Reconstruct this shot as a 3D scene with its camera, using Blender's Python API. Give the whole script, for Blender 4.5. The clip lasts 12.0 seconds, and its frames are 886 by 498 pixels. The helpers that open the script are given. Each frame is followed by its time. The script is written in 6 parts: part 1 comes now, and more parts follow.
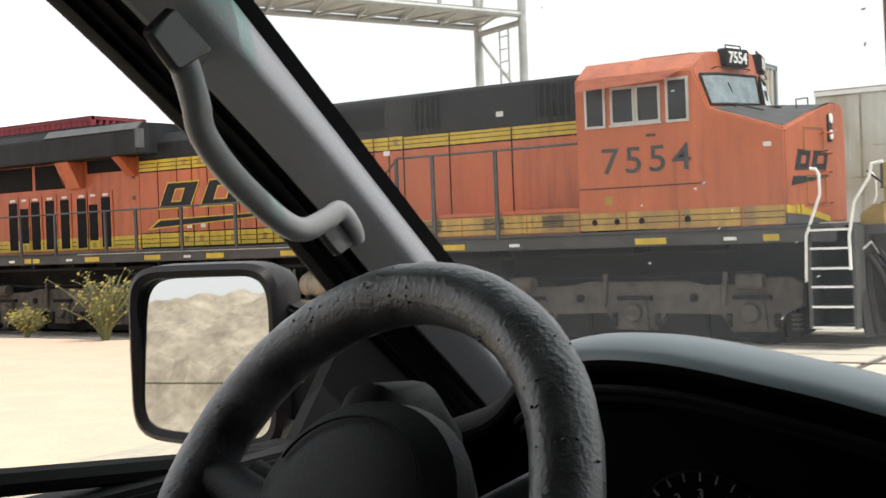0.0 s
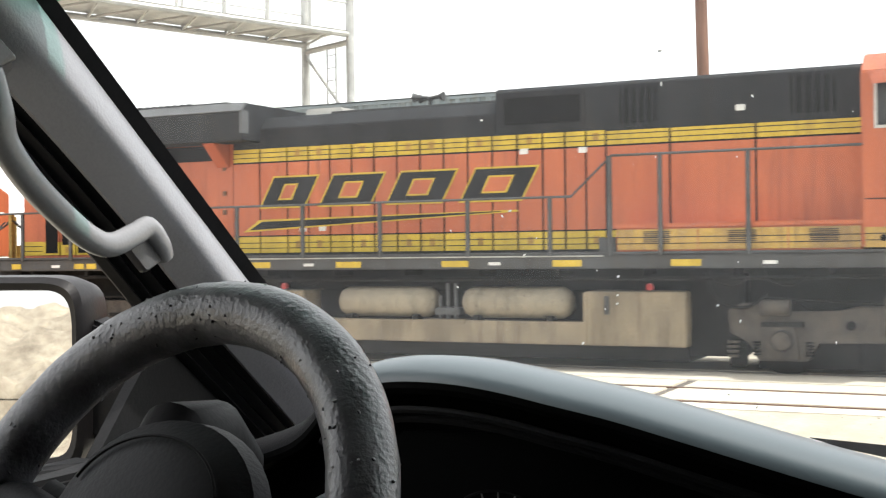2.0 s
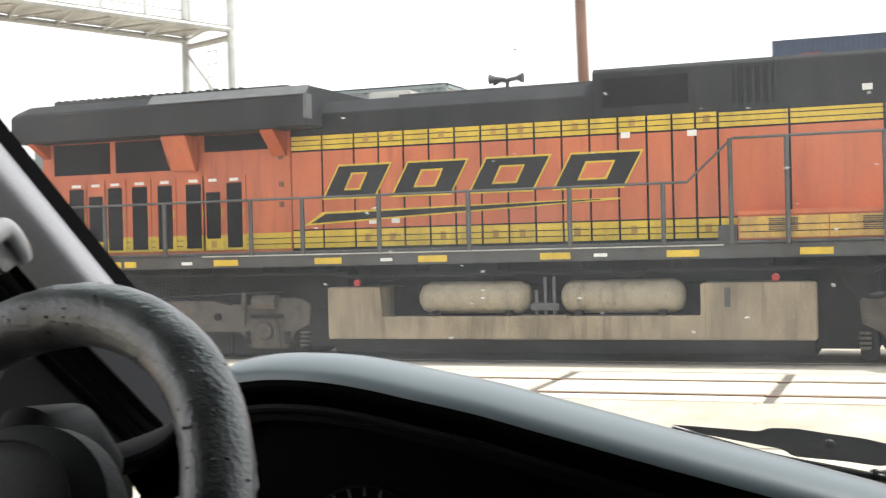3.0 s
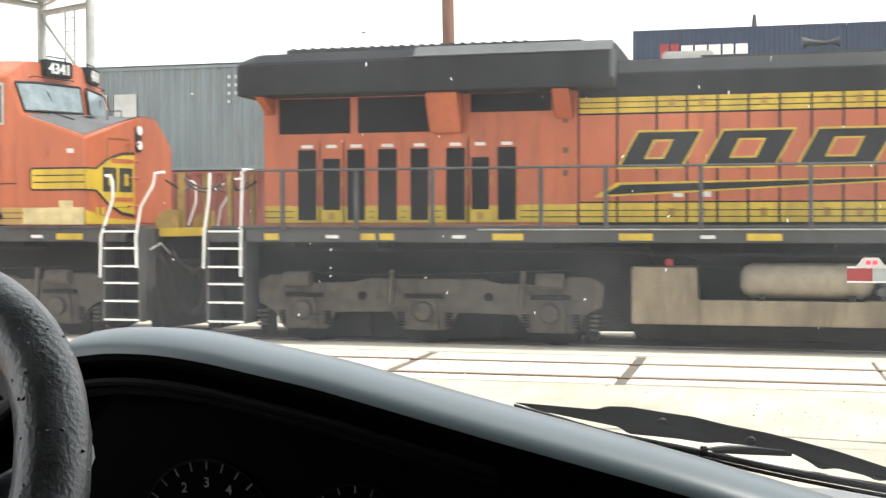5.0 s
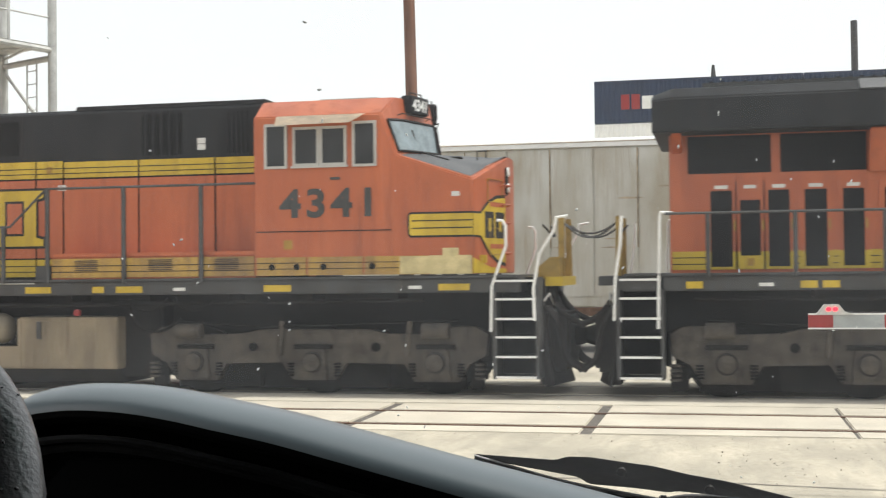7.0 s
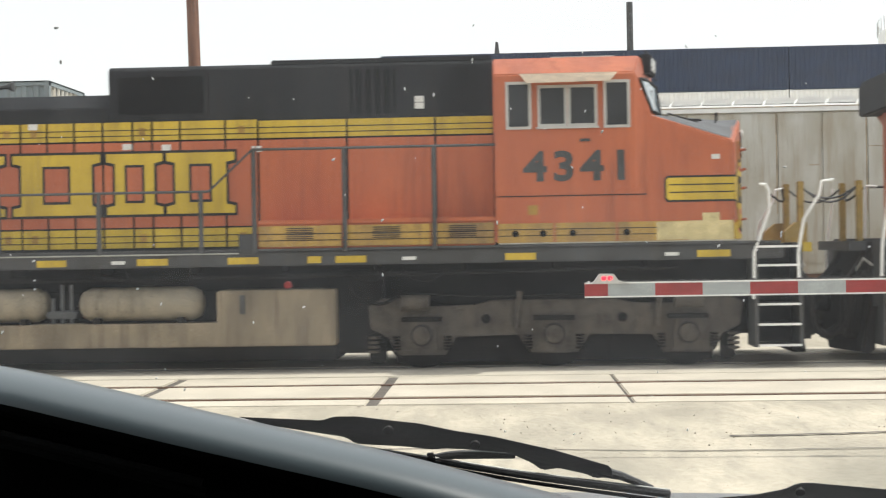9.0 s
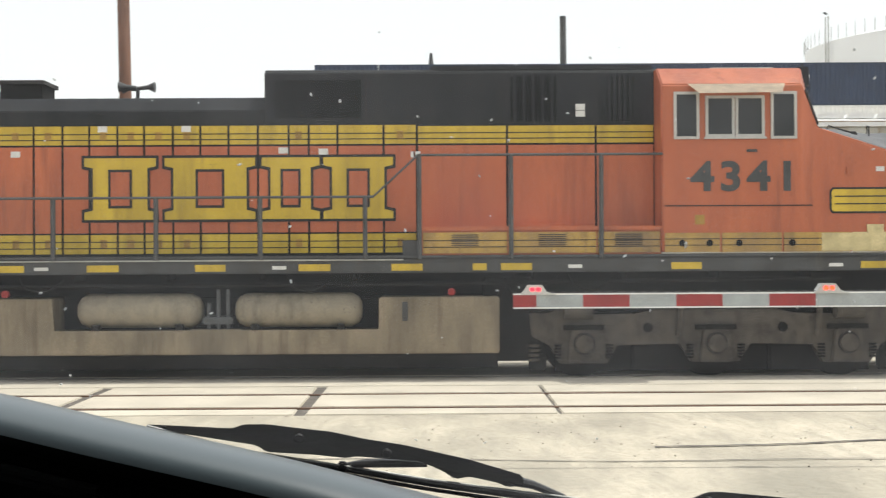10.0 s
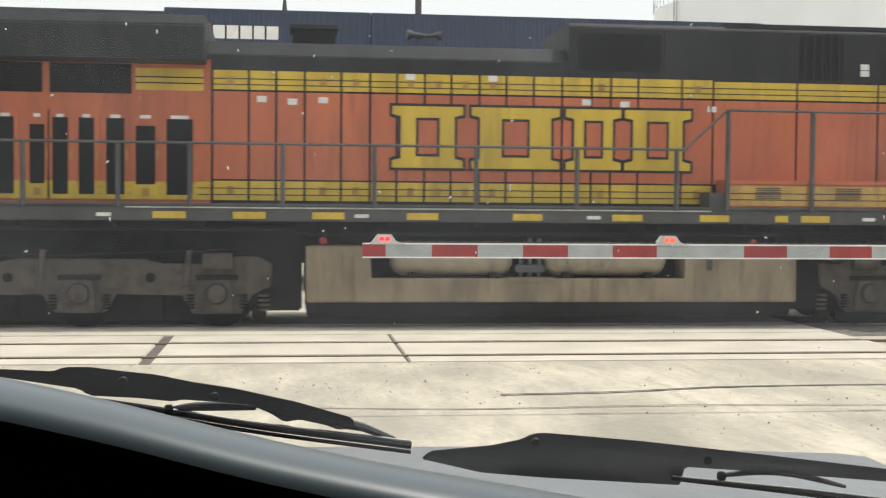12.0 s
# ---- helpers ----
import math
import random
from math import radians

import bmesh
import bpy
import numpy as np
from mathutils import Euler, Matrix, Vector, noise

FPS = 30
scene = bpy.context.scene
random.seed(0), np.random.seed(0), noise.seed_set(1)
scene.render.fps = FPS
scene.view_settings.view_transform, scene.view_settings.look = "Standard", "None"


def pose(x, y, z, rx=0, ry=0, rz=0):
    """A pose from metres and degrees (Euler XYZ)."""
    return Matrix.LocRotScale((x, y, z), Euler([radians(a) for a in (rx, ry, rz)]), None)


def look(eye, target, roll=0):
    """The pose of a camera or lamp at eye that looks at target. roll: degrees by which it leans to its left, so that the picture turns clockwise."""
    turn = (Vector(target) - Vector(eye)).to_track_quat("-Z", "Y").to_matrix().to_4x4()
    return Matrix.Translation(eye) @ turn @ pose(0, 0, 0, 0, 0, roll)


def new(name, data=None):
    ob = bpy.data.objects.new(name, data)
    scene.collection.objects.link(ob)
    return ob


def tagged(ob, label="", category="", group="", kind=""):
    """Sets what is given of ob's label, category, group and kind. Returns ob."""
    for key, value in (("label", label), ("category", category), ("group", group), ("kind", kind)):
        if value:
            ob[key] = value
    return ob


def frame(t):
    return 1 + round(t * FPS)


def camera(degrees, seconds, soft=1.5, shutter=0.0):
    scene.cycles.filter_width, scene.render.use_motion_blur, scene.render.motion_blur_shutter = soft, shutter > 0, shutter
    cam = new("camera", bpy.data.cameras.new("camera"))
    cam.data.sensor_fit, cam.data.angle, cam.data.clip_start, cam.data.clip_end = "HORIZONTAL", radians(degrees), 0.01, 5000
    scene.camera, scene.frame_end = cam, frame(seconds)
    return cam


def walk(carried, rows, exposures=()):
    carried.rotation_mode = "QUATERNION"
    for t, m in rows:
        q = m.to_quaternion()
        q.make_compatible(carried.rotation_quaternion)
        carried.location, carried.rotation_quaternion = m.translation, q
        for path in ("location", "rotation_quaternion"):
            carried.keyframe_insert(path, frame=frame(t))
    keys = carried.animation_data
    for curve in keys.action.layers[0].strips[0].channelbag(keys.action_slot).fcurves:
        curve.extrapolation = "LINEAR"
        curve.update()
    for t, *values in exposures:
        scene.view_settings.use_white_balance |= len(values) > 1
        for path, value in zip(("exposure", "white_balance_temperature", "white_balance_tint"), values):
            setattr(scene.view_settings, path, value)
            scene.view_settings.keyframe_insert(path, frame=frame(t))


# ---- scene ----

# ---------------------------------------------------------------- camera
cam = camera(39.37, 12.0, soft=1.25, shutter=0.4)
PATH = [
    (0.0, pose(-0.012, 0.003, 1.886, 89.37, 2.26, 34.03)),
    (0.5, pose(-0.015, -0.002, 1.886, 90.55, 1.73, 31.38)),
    (1.0, pose(-0.006, -0.000, 1.886, 89.79, 1.83, 28.75)),
    (1.5, pose(-0.000, -0.000, 1.887, 90.44, 1.50, 26.82)),
    (2.0, pose(0.005, -0.001, 1.888, 90.06, 0.68, 25.84)),
    (2.5, pose(0.009, -0.003, 1.891, 89.74, 1.10, 25.44)),
    (2.7, pose(0.017, 0.000, 1.889, 90.04, 1.39, 23.84)),
    (4.3, pose(0.046, -0.011, 1.888, 87.70, -0.69, 11.24)),
    (4.5, pose(0.048, -0.013, 1.888, 87.49, -0.95, 12.40)),
    (5.0, pose(0.050, -0.018, 1.888, 88.75, 0.12, 14.23)),
    (5.5, pose(0.051, -0.023, 1.888, 89.70, -0.21, 14.86)),
    (6.0, pose(0.056, -0.025, 1.894, 91.61, -1.27, 14.81)),
    (6.5, pose(0.056, -0.029, 1.887, 90.56, 0.68, 13.57)),
    (7.0, pose(0.060, -0.027, 1.891, 91.06, 0.63, 12.60)),
    (7.2, pose(0.062, -0.024, 1.890, 90.81, 0.38, 12.35)),
    (8.8, pose(0.084, -0.001, 1.870, 89.84, 0.94, 2.92)),
    (9.0, pose(0.085, 0.003, 1.869, 89.75, 0.98, 2.82)),
    (9.5, pose(0.093, 0.007, 1.869, 89.47, 0.68, 1.91)),
    (10.0, pose(0.109, 0.004, 1.866, 90.19, 0.33, -0.31)),
    (10.5, pose(0.118, 0.002, 1.867, 89.87, 0.85, -2.52)),
    (11.0, pose(0.118, 0.004, 1.866, 89.85, 0.60, -3.69)),
    (11.5, pose(0.132, 0.008, 1.856, 88.24, -1.03, -6.53)),
    (12.0, pose(0.137, 0.009, 1.856, 87.90, -0.49, -7.10)),
]
walk(cam, PATH, exposures=[(0.0, 0.0), (0.5, 0.16), (1.0, 0.41), (2.5, 0.61), (4.5, 0.6), (5.0, 0.61), (5.5, 0.58), (6.0, 0.30), (6.5, 0.0), (7.0, -0.07), (9.0, -0.07), (10.8, -0.10), (11.5, -0.17), (12.0, -0.17)])

# ---------------------------------------------------------------- light
SUN_TO = Vector((0.42, 0.0, 0.90)).normalized()
world = bpy.data.worlds.new("world")
scene.world = world
world.use_nodes = True
wn = world.node_tree
sky = wn.nodes.new("ShaderNodeTexSky")
sky.sky_type, sky.sun_disc = "NISHITA", False
sky.sun_elevation = math.asin(SUN_TO.z)
sky.sun_rotation = math.atan2(SUN_TO.x, SUN_TO.y)
sky.dust_density, sky.air_density = 3.0, 1.2
haze = wn.nodes.new("ShaderNodeMix")
haze.data_type = "RGBA"
haze.inputs["Factor"].default_value = 0.72
haze.inputs["B"].default_value = (9.7, 9.6, 9.4, 1)
wn.links.new(sky.outputs[0], haze.inputs["A"])
wn.links.new(haze.outputs["Result"], wn.nodes["Background"].inputs[0])
wn.nodes["Background"].inputs[1].default_value = 0.15
sun = new("sun", bpy.data.lights.new("sun", "SUN"))
sun.data.energy, sun.data.angle, sun.data.color = 3.6, radians(0.6), (1.0, 0.96, 0.90)
sun.matrix_world = look(SUN_TO * 60, (0, 0, 0))

# ---------------------------------------------------------------- materials


def mat(name, c, rough=0.6, metal=0.0, var=0.25, scale=3.0, bump=0.1, fine=40.0, stretch=(1, 1, 1), dirt=None, spec=0.5):
    """Principled surface with stains at a large scale, grain at a fine one, and relief."""
    m = bpy.data.materials.new(name)
    m.use_nodes = True
    t = m.node_tree
    p = t.nodes["Principled BSDF"]
    p.inputs["Roughness"].default_value, p.inputs["Metallic"].default_value = rough, metal
    p.inputs["Specular IOR Level"].default_value = spec
    co = t.nodes.new("ShaderNodeTexCoord")
    mp = t.nodes.new("ShaderNodeMapping")
    mp.inputs["Scale"].default_value = stretch
    t.links.new(co.outputs["Object"], mp.inputs[0])
    n1, n2 = t.nodes.new("ShaderNodeTexNoise"), t.nodes.new("ShaderNodeTexNoise")
    n1.inputs["Scale"].default_value, n1.inputs["Detail"].default_value = scale, 6
    n2.inputs["Scale"].default_value, n2.inputs["Detail"].default_value = fine, 3
    t.links.new(mp.outputs[0], n1.inputs[0])
    t.links.new(co.outputs["Object"], n2.inputs[0])
    r = t.nodes.new("ShaderNodeValToRGB")
    r.color_ramp.elements[0].position, r.color_ramp.elements[1].position = 0.32, 0.68
    dk = dirt or tuple(v * (1 - var) for v in c)
    lt = tuple(min(1, v * (1 + var * 0.6)) for v in c)
    r.color_ramp.elements[0].color, r.color_ramp.elements[1].color = (*dk, 1), (*lt, 1)
    t.links.new(n1.outputs[0], r.inputs[0])
    mx = t.nodes.new("ShaderNodeMix")
    mx.data_type, mx.blend_type = "RGBA", "OVERLAY"
    mx.inputs["Factor"].default_value = min(1.0, var * 1.2)
    t.links.new(r.outputs[0], mx.inputs["A"])
    t.links.new(n2.outputs[0], mx.inputs["B"])
    t.links.new(mx.outputs["Result"], p.inputs["Base Color"])
    if bump:
        b = t.nodes.new("ShaderNodeBump")
        b.inputs["Strength"].default_value, b.inputs["Distance"].default_value = bump, 0.02
        t.links.new(n2.outputs[0], b.inputs["Height"])
        t.links.new(b.outputs[0], p.inputs["Normal"])
    return m


def glow(name, c, power):
    m = mat(name, c, 0.3)
    p = m.node_tree.nodes["Principled BSDF"]
    p.inputs["Emission Color"].default_value, p.inputs["Emission Strength"].default_value = (*c, 1), power
    return m


def film_glass(name, tint, dust, dust_color=(0.74, 0.77, 0.80)):
    """A clear pane with a film of dust on it."""
    m = bpy.data.materials.new(name)
    m.use_nodes = True
    t = m.node_tree
    t.nodes.remove(t.nodes["Principled BSDF"])
    out = t.nodes["Material Output"]
    tr, df, tl, gl = (t.nodes.new("ShaderNodeBsdf" + k) for k in ("Transparent", "Diffuse", "Translucent", "Glossy"))
    tr.inputs[0].default_value = (*tint, 1)
    df.inputs[0].default_value = tl.inputs[0].default_value = (*dust_color, 1)
    gl.inputs["Roughness"].default_value = 0.02
    co, n1 = t.nodes.new("ShaderNodeTexCoord"), t.nodes.new("ShaderNodeTexNoise")
    n1.inputs["Scale"].default_value, n1.inputs["Detail"].default_value = 5.0, 8
    t.links.new(co.outputs["Object"], n1.inputs[0])
    mr = t.nodes.new("ShaderNodeMapRange")
    mr.inputs["From Min"].default_value, mr.inputs["From Max"].default_value = 0.3, 0.75
    mr.inputs["To Min"].default_value, mr.inputs["To Max"].default_value = dust * 0.6, dust * 1.4
    t.links.new(n1.outputs[0], mr.inputs[0])
    s1, s2, s3 = (t.nodes.new("ShaderNodeMixShader") for _ in range(3))
    t.links.new(df.outputs[0], s1.inputs[1])
    t.links.new(tl.outputs[0], s1.inputs[2])
    t.links.new(mr.outputs[0], s2.inputs[0])
    t.links.new(tr.outputs[0], s2.inputs[1])
    t.links.new(s1.outputs[0], s2.inputs[2])
    s3.inputs[0].default_value = 0.012
    t.links.new(s2.outputs[0], s3.inputs[1])
    t.links.new(gl.outputs[0], s3.inputs[2])
    t.links.new(s3.outputs[0], out.inputs[0])
    return m


UP = (1, 1, 0.25)


def weather(m, streak, amount, speck=0.0, seed=0.0):
    """Adds run-down dirt streaks and small worn specks to a painted surface."""
    t = m.node_tree
    p = t.nodes["Principled BSDF"]
    co, mp = t.nodes.new("ShaderNodeTexCoord"), t.nodes.new("ShaderNodeMapping")
    mp.inputs["Scale"].default_value, mp.inputs["Location"].default_value = (7.0, 7.0, 0.55), (seed, 0, seed)
    t.links.new(co.outputs["Object"], mp.inputs[0])
    n = t.nodes.new("ShaderNodeTexNoise")
    n.inputs["Scale"].default_value, n.inputs["Detail"].default_value, n.inputs["Roughness"].default_value = 1.0, 7, 0.65
    t.links.new(mp.outputs[0], n.inputs[0])
    big = t.nodes.new("ShaderNodeTexNoise")
    big.inputs["Scale"].default_value, big.inputs["Detail"].default_value = 0.9, 3
    t.links.new(co.outputs["Object"], big.inputs[0])
    r = t.nodes.new("ShaderNodeMapRange")
    r.inputs["From Min"].default_value, r.inputs["From Max"].default_value, r.inputs["To Max"].default_value = 0.48, 0.72, amount
    t.links.new(n.outputs[0], r.inputs[0])
    k = t.nodes.new("ShaderNodeMath")
    k.operation = "MULTIPLY"
    t.links.new(r.outputs[0], k.inputs[0])
    b = t.nodes.new("ShaderNodeMapRange")
    b.inputs["From Min"].default_value, b.inputs["From Max"].default_value, b.inputs["To Min"].default_value = 0.35, 0.62, 0.25
    t.links.new(big.outputs[0], b.inputs[0])
    t.links.new(b.outputs[0], k.inputs[1])
    mx = t.nodes.new("ShaderNodeMix")
    mx.data_type = "RGBA"
    mx.inputs["B"].default_value = (*streak, 1)
    t.links.new(p.inputs["Base Color"].links[0].from_socket, mx.inputs["A"])
    t.links.new(k.outputs[0], mx.inputs["Factor"])
    t.links.new(mx.outputs["Result"], p.inputs["Base Color"])
    rg = t.nodes.new("ShaderNodeMath")
    rg.operation, rg.inputs[1].default_value, rg.inputs[2].default_value = "MULTIPLY_ADD", 0.35, p.inputs["Roughness"].default_value
    t.links.new(k.outputs[0], rg.inputs[0])
    t.links.new(rg.outputs[0], p.inputs["Roughness"])
    if speck:
        v = t.nodes.new("ShaderNodeTexNoise")
        v.inputs["Scale"].default_value, v.inputs["Detail"].default_value = 26.0, 2
        t.links.new(co.outputs["Object"], v.inputs[0])
        q = t.nodes.new("ShaderNodeMapRange")
        q.inputs["From Min"].default_value, q.inputs["From Max"].default_value, q.inputs["To Max"].default_value = 0.69, 0.74, speck
        t.links.new(v.outputs[0], q.inputs[0])
        m2 = t.nodes.new("ShaderNodeMix")
        m2.data_type = "RGBA"
        m2.inputs["B"].default_value = (*(c * 0.4 for c in streak), 1)
        t.links.new(mx.outputs["Result"], m2.inputs["A"])
        t.links.new(q.outputs[0], m2.inputs["Factor"])
        t.links.new(m2.outputs["Result"], p.inputs["Base Color"])
    return m


ORANGE = mat("orange_paint", (0.422, 0.110, 0.039), 0.42, var=0.18, scale=1.6, stretch=UP, bump=0.03, dirt=(0.36, 0.088, 0.036))
YELLOW = mat("yellow_paint", (0.53, 0.372, 0.026), 0.45, var=0.2, scale=2.2, stretch=UP, bump=0.03)
DUSTYYELLOW = mat("dusty_yellow_paint", (0.40, 0.25, 0.05), 0.6, var=0.3, scale=3, stretch=UP, bump=0.03, dirt=(0.24, 0.15, 0.06))
FADED = mat("faded_yellow_paint", (0.55, 0.46, 0.24), 0.7, var=0.25, scale=5)
BLACK = mat("black_paint", (0.0165, 0.0180, 0.0205), 0.6, var=0.45, scale=2, stretch=UP, bump=0.05, spec=0.22)
weather(ORANGE, (0.20, 0.065, 0.038), 0.75, 0.5)
weather(YELLOW, (0.20, 0.13, 0.035), 0.5, 0.5, 3.0)
weather(DUSTYYELLOW, (0.16, 0.11, 0.06), 0.8, 0.4, 5.0)
weather(BLACK, (0.045, 0.043, 0.040), 0.4, 0.0, 7.0)
SEAM = mat("dark_seam", (0.018, 0.016, 0.015), 0.8, var=0.3)
OCHRE = mat("ochre_paint", (0.30, 0.20, 0.05), 0.6, var=0.3, scale=5)
ROOFGREY = mat("roof_grey_paint", (0.085, 0.088, 0.092), 0.6, var=0.25, scale=3)
mat_latch = mat("latch_brown", (0.34, 0.20, 0.03), 0.5)
STAIN = mat("rust_stain", (0.40, 0.33, 0.24), 0.8, var=0.4, scale=4)
SHADETAN = mat("tan_sunshade", (0.56, 0.47, 0.36), 0.6, var=0.25, scale=6)
SILL = mat("sill_grey", (0.052, 0.055, 0.058), 0.7, var=0.35, scale=2.5, dirt=(0.036, 0.035, 0.034))
# Near-black gear colour; on the tank belly it stands in for shade.
UNDER = mat("dusty_underframe_and_shade", (0.015, 0.0145, 0.0135), 0.9, var=0.4, scale=4, bump=0.3, spec=0.2)
TRUCK = mat("dusty_cast_steel", (0.074, 0.065, 0.055), 0.88, var=0.35, scale=5, bump=0.35, dirt=(0.045, 0.040, 0.036), spec=0.3)
weather(TRUCK, (0.13, 0.11, 0.088), 0.5, 0.5, 21.0)
TANK = mat("dusty_tank", (0.22, 0.178, 0.122), 0.75, var=0.3, scale=2.5, stretch=(1, 1, 0.4), bump=0.1, dirt=(0.14, 0.115, 0.08))
RESERVOIR = mat("pale_dusty_tank", (0.255, 0.22, 0.16), 0.7, var=0.25, scale=3, bump=0.08, dirt=(0.21, 0.18, 0.135))
weather(RESERVOIR, (0.05, 0.042, 0.035), 0.6, 0.9, 23.0)
weather(TANK, (0.10, 0.080, 0.058), 0.8, 0.5, 9.0)
weather(SILL, (0.10, 0.092, 0.078), 0.6, 0.0, 11.0)
WHITE = mat("white_paint", (0.80, 0.80, 0.78), 0.4, var=0.12)
DECAL = mat("pale_decal", (0.62, 0.62, 0.60), 0.5, var=0.15)
FRAME = mat("aluminium_frame", (0.48, 0.47, 0.445), 0.4, metal=0.3, var=0.15)
GLASS = mat("dark_cab_glass", (0.028, 0.030, 0.032), 0.10, var=0.3, bump=0.0, spec=0.25)
# Cab glass with a pale reflection painted in as base colour.
SHIELD = mat("cab_glass_painted_sheen", (0.20, 0.25, 0.27), 0.08, var=0.25, bump=0.0, scale=6)
GRILLE = mat("grille_dark", (0.007, 0.007, 0.0075), 0.8, var=0.3, spec=0.2)
STEEL = mat("worn_rail_steel", (0.30, 0.28, 0.26), 0.35, metal=0.9, var=0.3)
RUST = mat("rusty_steel", (0.14, 0.075, 0.045), 0.8, var=0.35, scale=6)
CONCRETE = mat("crossing_concrete", (0.56, 0.51, 0.42), 0.9, var=0.14, scale=1.2, bump=0.2, fine=30)
JOINT = mat("joint_rubber", (0.13, 0.115, 0.10), 0.9, var=0.3, scale=8)
BALLAST = mat("ballast", (0.17, 0.155, 0.135), 0.95, var=0.5, scale=14, bump=0.8, fine=22)
GALV = mat("galvanised_steel", (0.50, 0.50, 0.48), 0.5, metal=0.4, var=0.2)
WOOD = mat("creosoted_pole", (0.17, 0.085, 0.055), 0.9, var=0.35, scale=2, stretch=(6, 6, 0.4), bump=0.3)
GREYBOX = mat("grey_container", (0.24, 0.285, 0.30), 0.6, var=0.2, scale=1.2, stretch=UP, bump=0.03)
REDBOX = mat("rusty_red_container", (0.30, 0.085, 0.060), 0.6, var=0.3, scale=2, stretch=UP, bump=0.03)
PALEBOX = mat("pale_railcar_paint", (0.54, 0.54, 0.50), 0.55, var=0.16, scale=1.3, stretch=(1, 1, 0.5), bump=0.03, dirt=(0.40, 0.36, 0.28))
weather(PALEBOX, (0.33, 0.24, 0.14), 0.55, 0.4, 13.0)
weather(GREYBOX, (0.20, 0.15, 0.11), 0.5, 0.3, 15.0)
weather(REDBOX, (0.30, 0.22, 0.18), 0.6, 0.3, 17.0)
NAVY = mat("navy_container", (0.020, 0.036, 0.078), 0.55, var=0.2, scale=1, bump=0.03)
MAROON = mat("maroon_container", (0.22, 0.022, 0.035), 0.6, var=0.2)
BRIGHT = mat("white_container", (0.85, 0.85, 0.83), 0.6, var=0.08)
TANKWHITE = mat("storage_tank_white", (0.84, 0.85, 0.86), 0.5, var=0.06, scale=0.4)
REDSTRIPE = mat("reflective_red", (0.30, 0.024, 0.024), 0.4, var=0.2, scale=6)
WHITESTRIPE = mat("reflective_white", (0.36, 0.385, 0.39), 0.4, var=0.15, scale=6)
LAMP = glow("crossing_lamp_red", (1.0, 0.03, 0.07), 1.3)
LAMP2 = glow("crossing_lamp_amber", (1.0, 0.07, 0.015), 2.6)
STALKGREEN = mat("dry_green_stem", (0.16, 0.17, 0.07), 0.8, var=0.3)
BLOOM = mat("dry_yellow_bloom", (0.42, 0.33, 0.08), 0.8, var=0.3)
VINYL = mat("charcoal_trim", (0.29, 0.295, 0.32), 0.36, var=0.08, scale=4, bump=0.08, fine=260)
DASHTOP = mat("dash_vinyl", (0.075, 0.100, 0.114), 0.36, var=0.05, scale=4, bump=0.02, fine=700, spec=0.9)
DARKTRIM = mat("black_trim", (0.009, 0.009, 0.010), 0.65, var=0.2, bump=0.05, fine=200, spec=0.25)
# Black plastic taken almost to zero, so cabin shade is in the colour.
PANELBLACK = mat("instrument_black_with_shade", (0.004, 0.0042, 0.0045), 0.8, var=0.2, bump=0.02, spec=0.08)
RUBBER = mat("weathered_rubber", (0.030, 0.030, 0.031), 0.42, var=0.3, scale=18, bump=0.04, fine=90)
VANPAINT = mat("silver_van_paint", (0.20, 0.21, 0.215), 0.45, metal=0.2, var=0.12, scale=4)
HANDLE = mat("grey_plastic", (0.24, 0.243, 0.255), 0.24, var=0.08, bump=0.04, fine=300)
# Shaded copy of the handle plastic, for faces turned from the windscreen.
MOUNT = mat("grey_plastic_shade", (0.070, 0.071, 0.076), 0.30, var=0.08, bump=0.04, fine=300)
LINER = mat("grey_headliner", (0.045, 0.044, 0.043), 0.95, var=0.1, bump=0.1, fine=200)
HOUSING = mat("mirror_plastic", (0.011, 0.010, 0.0105), 0.42, var=0.15, bump=0.03, fine=200, spec=0.25)
# Hub vinyl; on the dashboard end this dark tone stands in for shade.
HUB = mat("dark_grey_vinyl_and_shade", (0.023, 0.0235, 0.026), 0.6, var=0.1, scale=4, bump=0.10, fine=260, spec=0.25)
SEATCLOTH = mat("grey_cloth", (0.045, 0.045, 0.05), 0.95, var=0.15)


